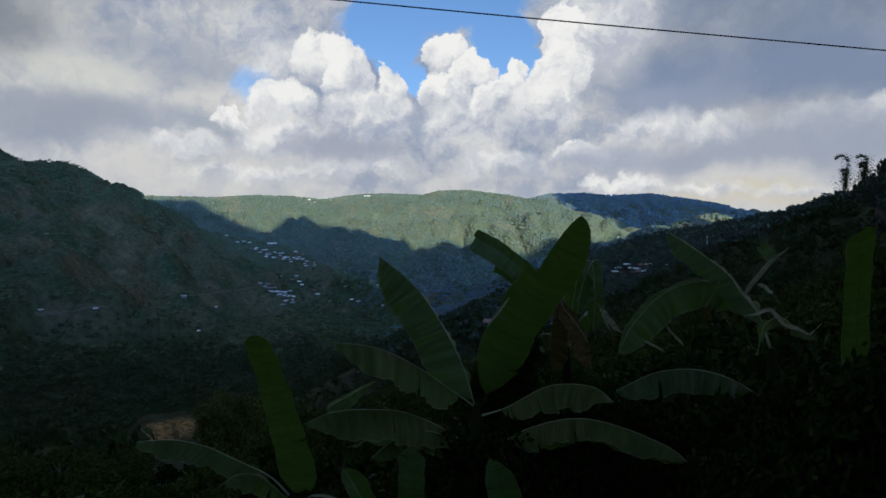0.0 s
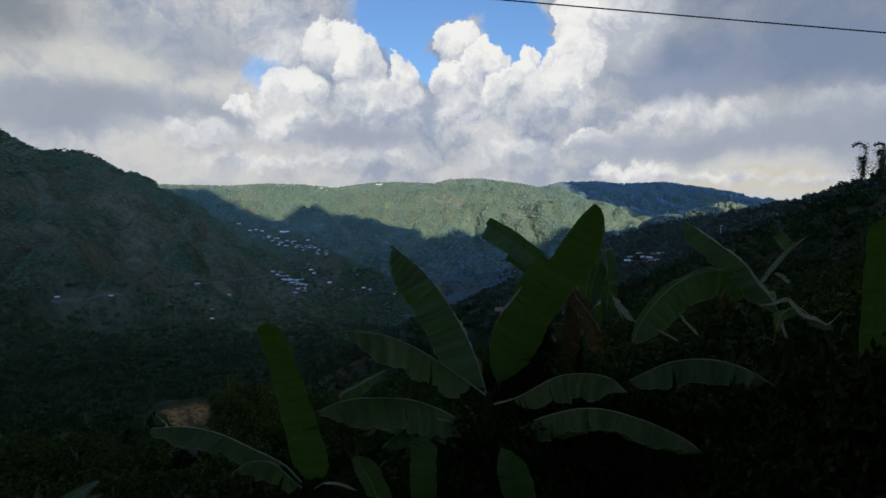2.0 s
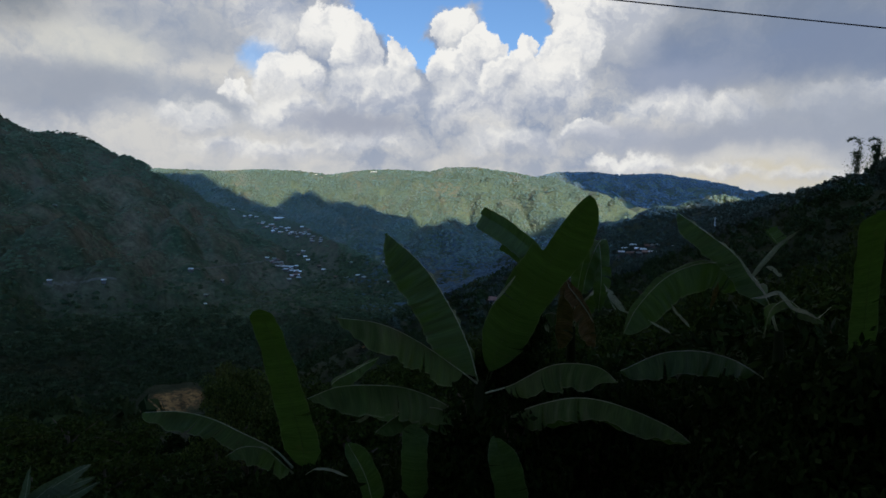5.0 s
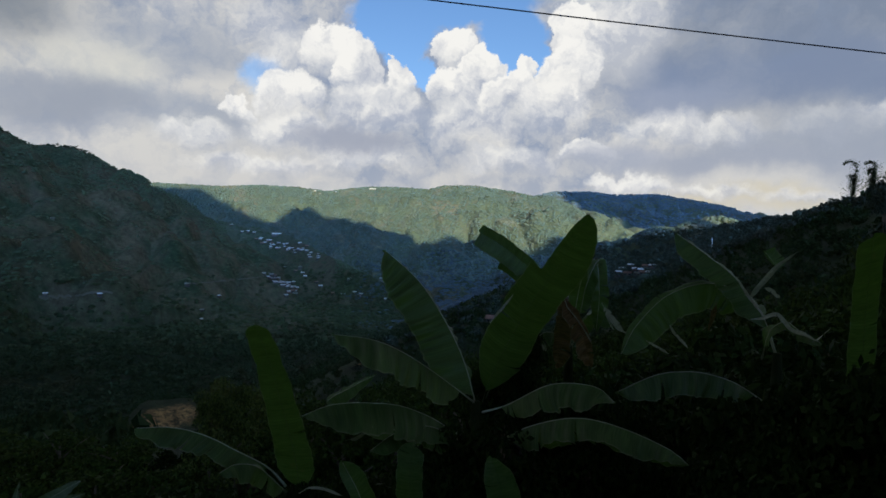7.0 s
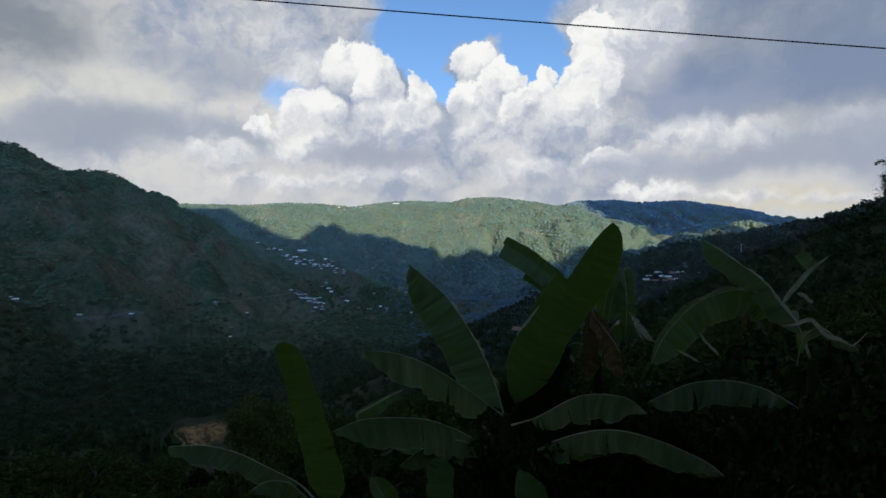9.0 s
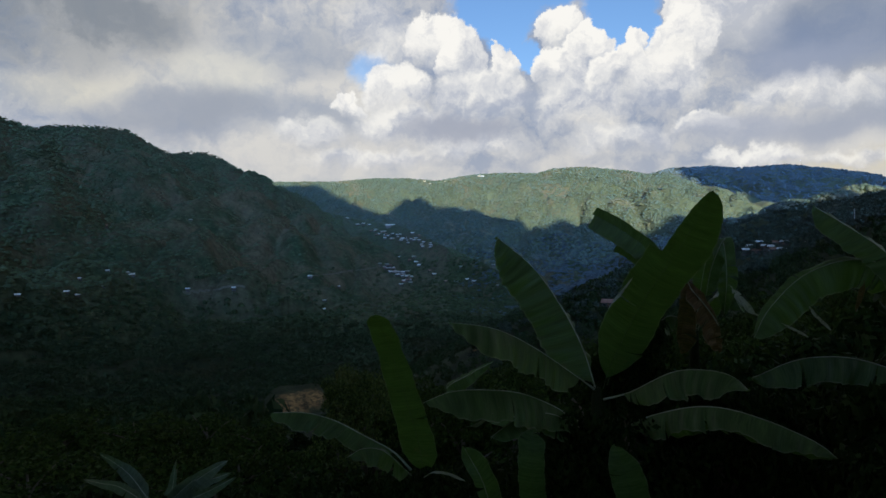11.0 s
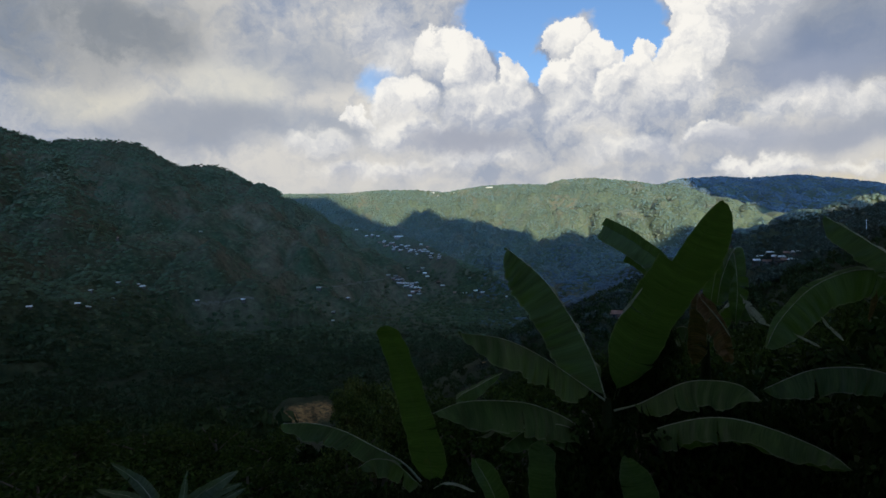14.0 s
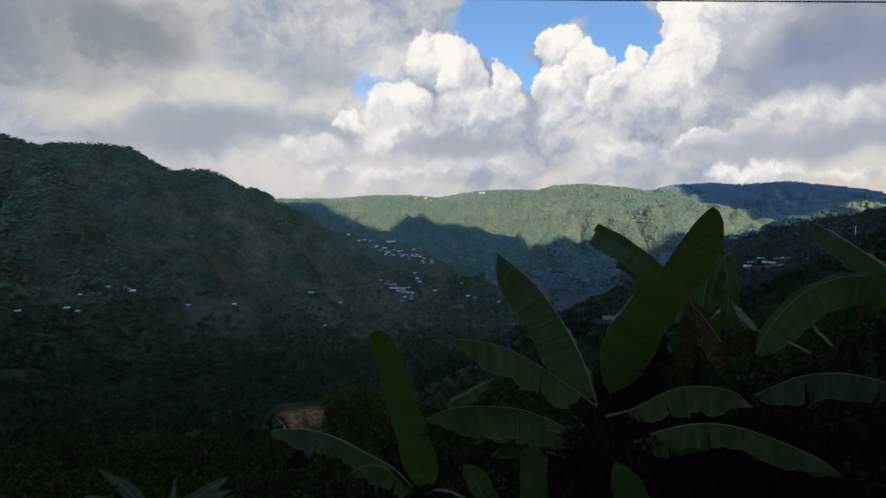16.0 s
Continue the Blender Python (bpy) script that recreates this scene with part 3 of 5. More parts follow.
woods("valley_foot_woods", x[low], y[low], size[low], size[low] * rng.uniform(1.0, 1.8, low.sum()), shaded_side_mat, "dense broadleaf trees at the foot of the slope, darkened for shade", fine_tree, 0.45)
x, y, az, r = scatter(21000, -44, -8, 750, 1650)
keep = (rng.rand(len(x)) < 0.35 + 0.65 * (np.sin(ground_z(x, y) * 0.45 + 2 * wobble(x, y, 150, 33)) > 0.1)) & (wobble(x, y, 70, 34) < 0.45) & (r < crest_r(LEFT_ROWS, az)) & off_road(x, y)
x, y = x[keep], y[keep]
size = rng.uniform(1.0, 2.6, len(x))
woods("hillside_scrub", x, y, size, size * rng.uniform(0.6, 1.1, len(x)), heath_mat, "brown and green scrub in rows on the open hillside", round_tree, 0.22, True)

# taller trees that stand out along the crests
for rows, a0, a1, count, mat, label in ((MID_ROWS, -24, 9.5, 620, far_mat, "uneven tall trees along the sunlit ridge"), (FAR_ROWS, 7, 25, 420, hazy_pine_mat, "pointed pines along the farthest ridge"),
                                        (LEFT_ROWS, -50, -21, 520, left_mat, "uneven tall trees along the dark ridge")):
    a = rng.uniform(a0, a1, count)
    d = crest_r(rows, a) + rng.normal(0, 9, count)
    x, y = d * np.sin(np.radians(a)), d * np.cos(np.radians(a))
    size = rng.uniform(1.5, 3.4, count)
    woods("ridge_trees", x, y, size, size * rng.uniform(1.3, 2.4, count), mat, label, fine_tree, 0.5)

# the spur to the other side
x, y, az, r = scatter(10500, -8, 46, 300, 900)
keep = (r < crest_r(RIGHT_ROWS, az) + 40) & ((wobble(x, y, 70, 23) < 0.6) | (rng.rand(len(x)) < 0.5))
x, y, az, r = x[keep], y[keep], az[keep], r[keep]
size = rng.uniform(1.8, 4.0, len(x))
woods("spur_woods", x, y, size, size * rng.uniform(1.3, 2.2, len(x)), spur_mat, "dark shaded trees on a spur of the valley", fine_tree)

x, y, az, r = scatter(2600, -4, 46, 55, 340)
keep = (wobble(x, y, 50, 25) < 0.8) | (rng.rand(len(x)) < 0.5)
x, y = x[keep], y[keep]
size = rng.uniform(1.3, 3.0, len(x))
woods("bank_trees", x, y, size, size * rng.uniform(1.4, 2.4, len(x)), slope_mat, "dense dark green trees on the rising bank", mid_tree)

# slopes just below: trees whose leaves begin to show
x, y, az, r = scatter(3000, -52, 8, 60, 500)
keep = off_road(x, y) & ((wobble(x, y, 60, 24) < 0.7) | (rng.rand(len(x)) < 0.5)) & ~((az > -27.3) & (az < -20.3) & (r > 90) & (r < 480))
x, y = x[keep], y[keep]
size = rng.uniform(1.4, 3.2, len(x))
woods("slope_trees", x, y, size, size * rng.uniform(1.4, 2.4, len(x)), slope_mat, "dense dark green trees on the slope below", mid_tree)

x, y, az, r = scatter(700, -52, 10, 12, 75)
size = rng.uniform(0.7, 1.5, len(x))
woods("low_scrub", x, y, size, size * rng.uniform(0.9, 1.5, len(x)), shaded_scrub_mat, "low scrub covering the steep bank, darkened for shade", mid_tree)

# scrub round the bare face of the knoll
along, across = 434 + rng.uniform(-9, 16, 240), rng.uniform(-34, 30, 240)
a = radians(-23.6)
x, y = along * math.sin(a) + across * math.cos(a), along * math.cos(a) - across * math.sin(a)
size = rng.uniform(0.6, 1.5, 240)
woods("knoll_scrub", x, y, size, size * rng.uniform(1.0, 1.8, 240), slope_mat, "dark scrub on the crest of the bare knoll", fine_tree)

track_mat = plain("dirt_track", (0.085, 0.076, 0.052), 0.95, 0.3, 0.3)
for line in TRACKS:
    p = np.array(line)
    side = np.gradient(p[:, :2], axis=0)
    side = np.stack([-side[:, 1], side[:, 0]], -1) / np.linalg.norm(side, axis=1)[:, None] * 0.9
    rim = [np.column_stack([p[:, :2] + side * s, ground_z(*(p[:, :2] + side * s).T) + dz]) for s, dz in ((-1, -0.5), (-1, 0.5), (1, 0.5), (1, -0.5))]
    co = np.concatenate(rim)
    n = len(p)
    faces = np.array([(a * n + i, a * n + i + 1, (a + 1) * n + i + 1, (a + 1) * n + i) for a in range(3) for i in range(n - 1)])
    tagged(new("road", quick_mesh("road", co, faces, track_mat, False)), "narrow dirt track cut across the hillside", "road", kind="structure")


# ---------------------------------------------------------------- trees and shrubs near by
bark_mat = plain("bark", (0.09, 0.07, 0.05), 0.9, 0.35, 6)


def part(name, me, parent, label=""):
    ob = new(name, me)
    ob.parent = parent
    return tagged(ob, label) if label else ob


def tube(points, radii, sides=7):
    """Corners and faces of a round rod along a line of points."""
    pts = [Vector(p) for p in points]
    co, faces = [], []
    for i, p in enumerate(pts):
        t = (pts[min(i + 1, len(pts) - 1)] - pts[max(i - 1, 0)]).normalized()
        a = t.cross(Vector((0.31, 0.95, 0.08))).normalized()
        b = t.cross(a)
        for k in range(sides):
            w = 2 * math.pi * k / sides
            co.append(p + (a * math.cos(w) + b * math.sin(w)) * radii[i])
    n = len(pts)
    for i in range(n - 1):
        for k in range(sides):
            m = (k + 1) % sides
            faces.append((i * sides + k, i * sides + m, (i + 1) * sides + m, (i + 1) * sides + k))
    co += [pts[0], pts[-1]]
    for k in range(sides):
        m = (k + 1) % sides
        faces.append((n * sides, m, k, k))
        faces.append((n * sides + 1, (n - 1) * sides + k, (n - 1) * sides + m, (n - 1) * sides + m))
    me = bpy.data.meshes.new("rod")
    me.from_pydata([c[:] for c in co], [], [f if f[2] != f[3] else f[:3] for f in faces])
    for p in me.polygons:
        p.use_smooth = True
    return me


SHRUBS = [leaf_cloud(3600, 30, 60 + k, 0.058) for k in range(3)]
TREES = [leaf_cloud(4000, 34, 80 + k, 0.052) for k in range(3)]


def bush_like(name, az, d, el_top, width, label, category, shapes, pick, group="", leaves=None):
    """A shrub or tree whose top shows at this bearing and elevation."""
    x, y, top = polar(az, d, el_top)
    z0 = float(ground_z(x, y))
    tall = max(top - z0, 0.6)
    thing = tagged(new(name), label, category, group)
    thing.location = (x, y, z0)
    crown_h = min(tall * 0.48, max(width, min(tall * 0.3, width * 1.4)))
    co, faces = shapes[pick % len(shapes)]
    a = az * 1.7 + pick
    c, s = math.cos(a), math.sin(a)
    q = np.stack([(co[:, 0] * c - co[:, 1] * s) * width, (co[:, 0] * s + co[:, 1] * c) * width, tall - crown_h + co[:, 2] * crown_h * 1.05], -1)
    # shade on nearest and haze on farthest crowns are put into leaf colour
    part("crown", quick_mesh("crown", q, faces, leaves or (shaded_shrub_mat if d < 14 else near_mat if d < 80 else spur_mat), False), thing)
    stem = tube([(0, 0, -0.3), (0.02 * tall, 0.01 * tall, tall * 0.4), (-0.01 * tall, 0.03 * tall, tall * 0.75)], [0.03 * tall, 0.022 * tall, 0.01 * tall])
    stem.materials.append(bark_mat)
    part("trunk", stem, thing)
    for k in range(4):
        w = k * 1.57 + a
        limb = tube([(0, 0, tall * (0.35 + 0.08 * k)), (math.cos(w) * width * 0.3, math.sin(w) * width * 0.3, tall * (0.5 + 0.07 * k)),
                     (math.cos(w) * width * 0.6, math.sin(w) * width * 0.6, tall * (0.58 + 0.07 * k))], [0.014 * tall, 0.01 * tall, 0.004 * tall], 5)
        limb.materials.append(bark_mat)
        part("branch", limb, thing)
    return thing


# four narrow shrubs at bearings 5 to 7 are added to darken a leaf
LEAFY = "dark green leafy shrub on the steep bank"
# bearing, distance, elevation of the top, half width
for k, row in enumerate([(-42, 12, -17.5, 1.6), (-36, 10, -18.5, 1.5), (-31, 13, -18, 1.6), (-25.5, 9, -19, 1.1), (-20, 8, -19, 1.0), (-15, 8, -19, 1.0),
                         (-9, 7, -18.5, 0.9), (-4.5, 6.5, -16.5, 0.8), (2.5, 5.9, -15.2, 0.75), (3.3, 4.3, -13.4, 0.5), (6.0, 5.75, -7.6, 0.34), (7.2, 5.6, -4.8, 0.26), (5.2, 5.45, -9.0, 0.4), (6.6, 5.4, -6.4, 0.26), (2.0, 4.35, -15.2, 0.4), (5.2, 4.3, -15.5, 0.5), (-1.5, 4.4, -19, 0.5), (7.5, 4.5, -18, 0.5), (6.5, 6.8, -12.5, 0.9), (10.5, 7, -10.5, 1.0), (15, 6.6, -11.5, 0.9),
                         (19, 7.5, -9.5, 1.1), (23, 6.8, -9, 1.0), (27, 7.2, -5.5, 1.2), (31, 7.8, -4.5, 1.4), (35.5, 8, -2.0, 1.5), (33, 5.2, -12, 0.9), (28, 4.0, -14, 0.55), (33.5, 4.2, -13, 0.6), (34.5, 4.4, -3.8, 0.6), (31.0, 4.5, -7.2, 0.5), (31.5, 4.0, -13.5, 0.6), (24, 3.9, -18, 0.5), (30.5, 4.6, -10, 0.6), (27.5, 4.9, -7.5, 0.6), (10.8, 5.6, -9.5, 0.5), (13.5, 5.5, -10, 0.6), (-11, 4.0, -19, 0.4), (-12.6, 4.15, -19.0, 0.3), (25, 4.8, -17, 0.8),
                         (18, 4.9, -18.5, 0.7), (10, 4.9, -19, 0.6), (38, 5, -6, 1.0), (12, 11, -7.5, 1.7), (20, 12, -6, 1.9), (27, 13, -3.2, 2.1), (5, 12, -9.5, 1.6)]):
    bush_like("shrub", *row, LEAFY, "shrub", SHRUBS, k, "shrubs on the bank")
for k, row in enumerate([(-13.6, 31, -12.4, 2.0), (-24, 24, -17.6, 1.9), (-29, 26, -17.0, 2.6), (-34, 24, -17.0, 2.4), (-39, 27, -16.2, 2.8),
                         (-44.5, 25, -15.5, 2.6), (-13, 26, -14.5, 2.3), (-9, 24, -14, 2.2), (-4.5, 26, -12.0, 2.5), (0.5, 30, -10.5, 2.6), (6, 32, -8.8, 2.8),
                         (12, 30, -7.0, 2.8), (18, 28, -5.5, 2.8), (24, 27, -4.0, 2.8), (30, 24, -2.0, 2.6), (35, 20, 0.5, 2.5), (38, 22, 3.0, 3.0), (-47, 33, -13.5, 3.2),
                         (-37, 44, -13.8, 3.6), (-42, 48, -12.8, 3.8), (-31.5, 50, -14.2, 3.5), (-27.5, 46, -15.2, 3.2), (22, 50, -3.2, 4.0), (29, 46, -0.8, 4.0),
                         (15, 54, -5.0, 4.0), (8, 56, -7.0, 3.8), (1.5, 58, -8.6, 3.8), (-5, 60, -11.0, 3.6), (-11, 56, -13.0, 3.4), (34.5, 60, 2.5, 4.5), (37.5, 90, 6.0, 7.0),
                         (35.9, 130, 7.8, 5.5), (34.7, 180, 6.4, 4.5)]):
    bush_like("tree", *row, "dark green broadleaf tree on the valley slope", "tree", TREES, k, "trees on the slope")
for k, row in enumerate([(-19.9, 26, -12.0, 0.95), (-18.4, 27.5, -10.9, 1.4), (-16.0, 29, -11.5, 1.8), (-19.4, 25, -14.2, 1.3), (-17.2, 26, -13.8, 1.5), (-20.4, 24, -16.4, 1.2)]):
    bush_like("fruit_tree", *row, "light green leafy fruit tree on the slope", "tree", TREES, k, "fruit trees on the slope", fruit_mat)


# ---------------------------------------------------------------- banana plants
def banana_leaf_material(name, dark, light, through, gloss=0.3):
    m, g, b = material(name, 0.45)
    b.inputs["Specular IOR Level"].default_value = gloss
    uv = g.node("ShaderNodeTexCoord").outputs["UV"]
    tc = g.node("ShaderNodeTexCoord").outputs["Object"]
    veins = g.noise(g.vec("MULTIPLY", uv, (90, 1.2, 0)), 1.0, 3, 0.6)[0]
    ribs = g.noise(g.vec("MULTIPLY", uv, (16, 0.5, 0)), 1.0, 2, 0.5)[0]
    c = g.mix(g.span(veins, 0.3, 0.7), dark, light)
    c = g.vec("SCALE", c, scale=g.span(ribs, 0.3, 0.7, 0.72, 1.28, False))
    c = g.mix(g.span(g.noise(tc, 7, 5, 0.65)[0], 0.62, 0.72, 0, 0.55), c, (0.10, 0.085, 0.03))
    # pale margin: rim light along the leaf's edge put into the colour
    q = g.parts(uv)[1]
    c = g.mix(g.math("MULTIPLY", g.span(q, 0.93, 0.99), g.span(ribs, 0.35, 0.55, 0.3, 0.9)), c, (0.17, 0.19, 0.10))
    g.put(b.inputs["Base Color"], c)
    bump = g.node("ShaderNodeBump")
    bump.inputs["Strength"].default_value, bump.inputs["Distance"].default_value = 0.35, 0.01
    g.put(bump.inputs["Height"], g.math("ADD", g.math("MULTIPLY", ribs, 1.5), g.math("MULTIPLY", veins, 0.4)))
    g.put(b.inputs["Normal"], bump.outputs[0])
    t = g.node("ShaderNodeBsdfTranslucent")
    g.put(t.inputs["Color"], g.mix(0.6, c, (0.075, 0.180, 0.020)))
    mx = g.node("ShaderNodeMixShader")
    mx.inputs[0].default_value = through
    links = m.node_tree.links
    links.new(b.outputs[0], mx.inputs[1])
    links.new(t.outputs[0], mx.inputs[2])
    links.new(mx.outputs[0], m.node_tree.nodes["Material Output"].inputs[0])
    return m


blade_mat = banana_leaf_material("banana_blade", (0.032, 0.066, 0.012), (0.070, 0.118, 0.027), 0.40)
dead_mat = banana_leaf_material("dead_blade", (0.050, 0.022, 0.008), (0.150, 0.080, 0.030), 0.15, 0.08)
young_mat = banana_leaf_material("young_blade", (0.055, 0.085, 0.045), (0.10, 0.135, 0.08), 0.25)
# torn strips: their bright highlights are put into the pale colour
pale_mat = banana_leaf_material("pale_torn_blade", (0.26, 0.25, 0.16), (0.42, 0.40, 0.27), 0.2, 0.2)
rib_mat = plain("banana_midrib", (0.045, 0.075, 0.022), 0.45, 0.25, 8)
fold_mat = plain("pale_midrib", (0.27, 0.29, 0.18), 0.45, 0.3, 8)
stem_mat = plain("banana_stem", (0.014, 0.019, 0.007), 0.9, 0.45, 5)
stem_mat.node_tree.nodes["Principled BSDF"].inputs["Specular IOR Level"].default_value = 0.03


def smooth_line(pts, n):
    """A smooth line of n points through the given ones (Catmull-Rom), by arc length."""
    p = np.array(pts, float)
    p = np.vstack([2 * p[0] - p[1], p, 2 * p[-1] - p[-2]])
    fine = []
    for i in range(1, len(p) - 2):
        for t in np.linspace(0, 1, 24, endpoint=i == len(p) - 3):
            a, b, c, d = p[i - 1], p[i], p[i + 1], p[i + 2]
            fine.append(0.5 * (2 * b + (c - a) * t + (2 * a - 5 * b + 4 * c - d) * t * t + (3 * b - a - 3 * c + d) * t ** 3))
    fine = np.array(fine)
    s = np.concatenate([[0], np.cumsum(np.linalg.norm(np.diff(fine, axis=0), axis=1))])
    u = np.linspace(0, s[-1], n)
    return np.stack([np.interp(u, s, fine[:, k]) for k in range(3)], -1), s[-1]


def banana_plant(az, d, el, radius, label):
    x, y, top = polar(az, d, el)
    z0 = float(ground_z(x, y))
    thing = tagged(new("banana_plant"), label, "banana plant", "banana plants on the bank")
    thing.location = (x, y, z0)
    h = top - z0
    me = tube([(0.05, 0.1, -0.3), (0.04, 0.08, h * 0.2), (0.02, 0.03, h * 0.55), (0, 0, h * 0.85), (0, 0, h + 0.05)],
              [radius, radius * 0.9, radius * 0.8, radius * 0.6, radius * 0.3], 12)
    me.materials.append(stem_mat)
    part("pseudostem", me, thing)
    for k in range(5):
        w = k * 2.4
        c, s = math.cos(w), math.sin(w)
        sheath = tube([(c * radius, s * radius, h * (0.3 + 0.09 * k)), (c * radius * 1.1, s * radius * 1.1, h * (0.45 + 0.09 * k)),
                       (c * radius * 1.5, s * radius * 1.5, h * (0.6 + 0.08 * k))], [0.035, 0.03, 0.006], 6)
        sheath.materials.append(stem_mat)
        part("leaf_sheath", sheath, thing)
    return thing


def banana_leaf(plant, line, left, wide_left, right, wide_right, droop, tears, seed, dead=False, pale=False, young=False, taper=0.16, tip=0.22, ribbed=1.0, start=None, torn=None, slim=0.0):
    """A leaf along a midrib (bearing, distance, elevation from base to tip); its halves hang to the given sides."""
    g = np.random.RandomState(seed)
    origin = np.array(plant.location)
    n = 97
    mid, length = smooth_line([np.array(polar(*p)) - origin for p in line], n)
    tan = np.gradient(mid, axis=0)
    tan /= np.linalg.norm(tan, axis=1)[:, None]
    start = start if start is not None else 0.16 if len(line) > 3 else 0.05
    u = np.linspace(0, 1, n)
    body = np.clip((u - start) / (1 - start), 0, 1)
    shape = np.minimum(1, (body / taper) ** 0.6) * np.minimum(1, ((1.0 - body) / tip) ** 0.55) * (1 - slim * body)
    co, faces, uv = [], [], []
    m = 5
    for side, wide, flip in ((np.array(left, float), wide_left, 1), (np.array(right, float), wide_right, -1)):
        cuts = sorted(g.choice(np.arange(16, n - 6), size=min(tears, n - 30), replace=False)) if tears else []
        bounds = [int(start * n)] + [int(c) for c in cuts] + [n - 1]
        for a, b in zip(bounds[:-1], bounds[1:]):
            if b <= a:
                continue
            hang, short, lean = g.uniform(-0.25, 0.35) * (1 if tears > 1 else 0.2), g.uniform(0.88, 1.05) if tears > 1 else 1.0, g.uniform(-0.02, 0.02)
            base = len(co)
            for i in range(a, b + 1):
                t = tan[i]
                s = side - t * (side @ t)
                s /= np.linalg.norm(s)
                nrm = np.cross(s, t)
                for k in range(m):
                    q = k / (m - 1)
                    ripple = (0.009 * math.sin(u[i] * length * 50 + seed + 2.2 * math.sin(u[i] * length * 9)) * min(1, q * 3) + 0.014 * math.sin(u[i] * length * 17 + seed * 2) * q * q) * min(1, wide / 0.15) * ribbed
                    edge = 1 + (0.014 * math.sin(i * 1.2 + seed) + 0.035 * math.sin(i * 0.31 + seed)) * (q > 0.9)
                    w = wide * shape[i] * q * short * edge * (torn[1] if torn and flip > 0 and u[i] > torn[0] else 1)
                    p = mid[i] + s * w * (1 - 0.12 * q * q) + nrm * (ripple - hang * 0.35 * w * q)
                    p = p + t * lean * q + np.array([0, 0, -1]) * droop * w * q
                    p = p + t * 0.16 * w * q
                    co.append(p)
                    uv.append((u[i] * length, q))
            for i in range(b - a):
                for k in range(m - 1):
                    f = (base + i * m + k, base + i * m + k + 1, base + (i + 1) * m + k + 1, base + (i + 1) * m + k)
                    faces.append(f if flip > 0 else f[::-1])
    fa = np.array(faces)
    me = quick_mesh("leaf", np.array(co), fa, dead_mat if dead else pale_mat if pale else young_mat if young else blade_mat)
    layer = me.uv_layers.new(name="along")
    layer.data.foreach_set("uv", np.array(uv, np.float32)[fa.ravel()].ravel())
    leaf = part("dead_leaf" if dead else "leaf", me, plant, "dry brown hanging leaf" if dead else "pale torn strip of leaf" if pale else "")
    rad = np.interp(u, [0, start, 1], [0.006, 0.005, 0.002] if pale else [0.010, 0.0045, 0.002]) * min(1.0, length / 1.2 + 0.2) * (0.45 if ribbed < 0.5 else 1.0)
    rib = tube([p for p in mid[::4]], rad[::4], 7)
    rib.materials.append(dead_mat if dead else rib_mat if ribbed < 0.5 else fold_mat)
    part("midrib", rib, leaf)


plant = banana_plant(2.9, 4.9, -14.4, 0.11, "tall green banana plant with broad torn leaves")
banana_leaf(plant, [(2.9, 4.9, -14.2), (1.8, 5.1, -10.6), (0.0, 5.3, -7.0), (-2.5, 5.45, -3.4), (-5.7, 5.5, -0.6)],
            (-0.8, -0.45, -0.4), 0.33, (0.3, 0.9, -0.3), 0.08, 0.1, 0, 11, taper=0.16, ribbed=1.8, start=0.05)
banana_leaf(plant, [(3.5, 5.15, -13.9), (4.2, 5.1, -11.8), (6.8, 4.95, -6.6), (10.1, 4.7, -1.5), (12.6, 4.45, 3.0)],
            (-0.87, 0.1, 0.49), 0.245, (0.87, 0.05, -0.49), 0.235, 0, 2, 12, taper=0.15, ribbed=0.25, start=0.06, torn=(0.66, 0.45))
banana_leaf(plant, [(3.8, 5.1, -13.6), (6.3, 5.6, -7.1), (7.8, 5.8, -2.9), (5.8, 5.8, -0.6), (2.9, 5.8, 1.2)],
            (-0.5, -0.3, -0.8), 0.16, (0.45, 0, 0.85), 0.09, 0, 0, 13, taper=0.4, tip=0.015, ribbed=0.3)
banana_leaf(plant, [(7.2, 5.8, -3.4), (6.2, 5.8, -2.5), (5.4, 5.8, -1.9), (4.7, 5.8, -1.6)],
            (-0.4, 0, -0.8), 0.055, (0.5, 0, 0.7), 0.05, 0, 0, 62, tip=0.04, ribbed=0.3, start=0.02)
banana_leaf(plant, [(4.0, 4.75, -7.0), (4.5, 4.75, -6.3), (5.2, 4.75, -5.5), (6.0, 4.75, -4.4)],
            (-0.5, 0, 0.5), 0.0124, (0.5, -0.2, -0.5), 0.01116, 0, 1, 14, pale=True, tip=0.5)
banana_leaf(plant, [(2.9, 4.9, -14.1), (1.0, 4.7, -12.8), (-2.7, 4.4, -10.4), (-6.2, 4.15, -8.8), (-10.3, 4.05, -8.2)],
            (-0.1, -0.8, -0.5), 0.23, (0.1, 0.8, -0.6), 0.09, 0.1, 4, 15)
banana_leaf(plant, [(3.5, 4.8, -14.8), (5.7, 4.75, -14.1), (9.1, 4.6, -12.3), (11.6, 4.5, -11.9), (13.8, 4.4, -12.2), (15.2, 4.35, -13.3)],
            (0, -0.85, -0.5), 0.21, (0, 0.8, -0.6), 0.08, 0.1, 4, 16)
banana_leaf(plant, [(4.3, 4.5, -18.6), (6.0, 4.4, -16.6), (9.7, 4.2, -15.2), (12.8, 4.1, -14.8), (16.2, 4, -15.4), (19.8, 3.95, -16.6), (21.3, 3.9, -17.6)],
            (0, -0.85, -0.5), 0.18, (0, 0.5, -0.85), 0.2, 0.1, 5, 17)
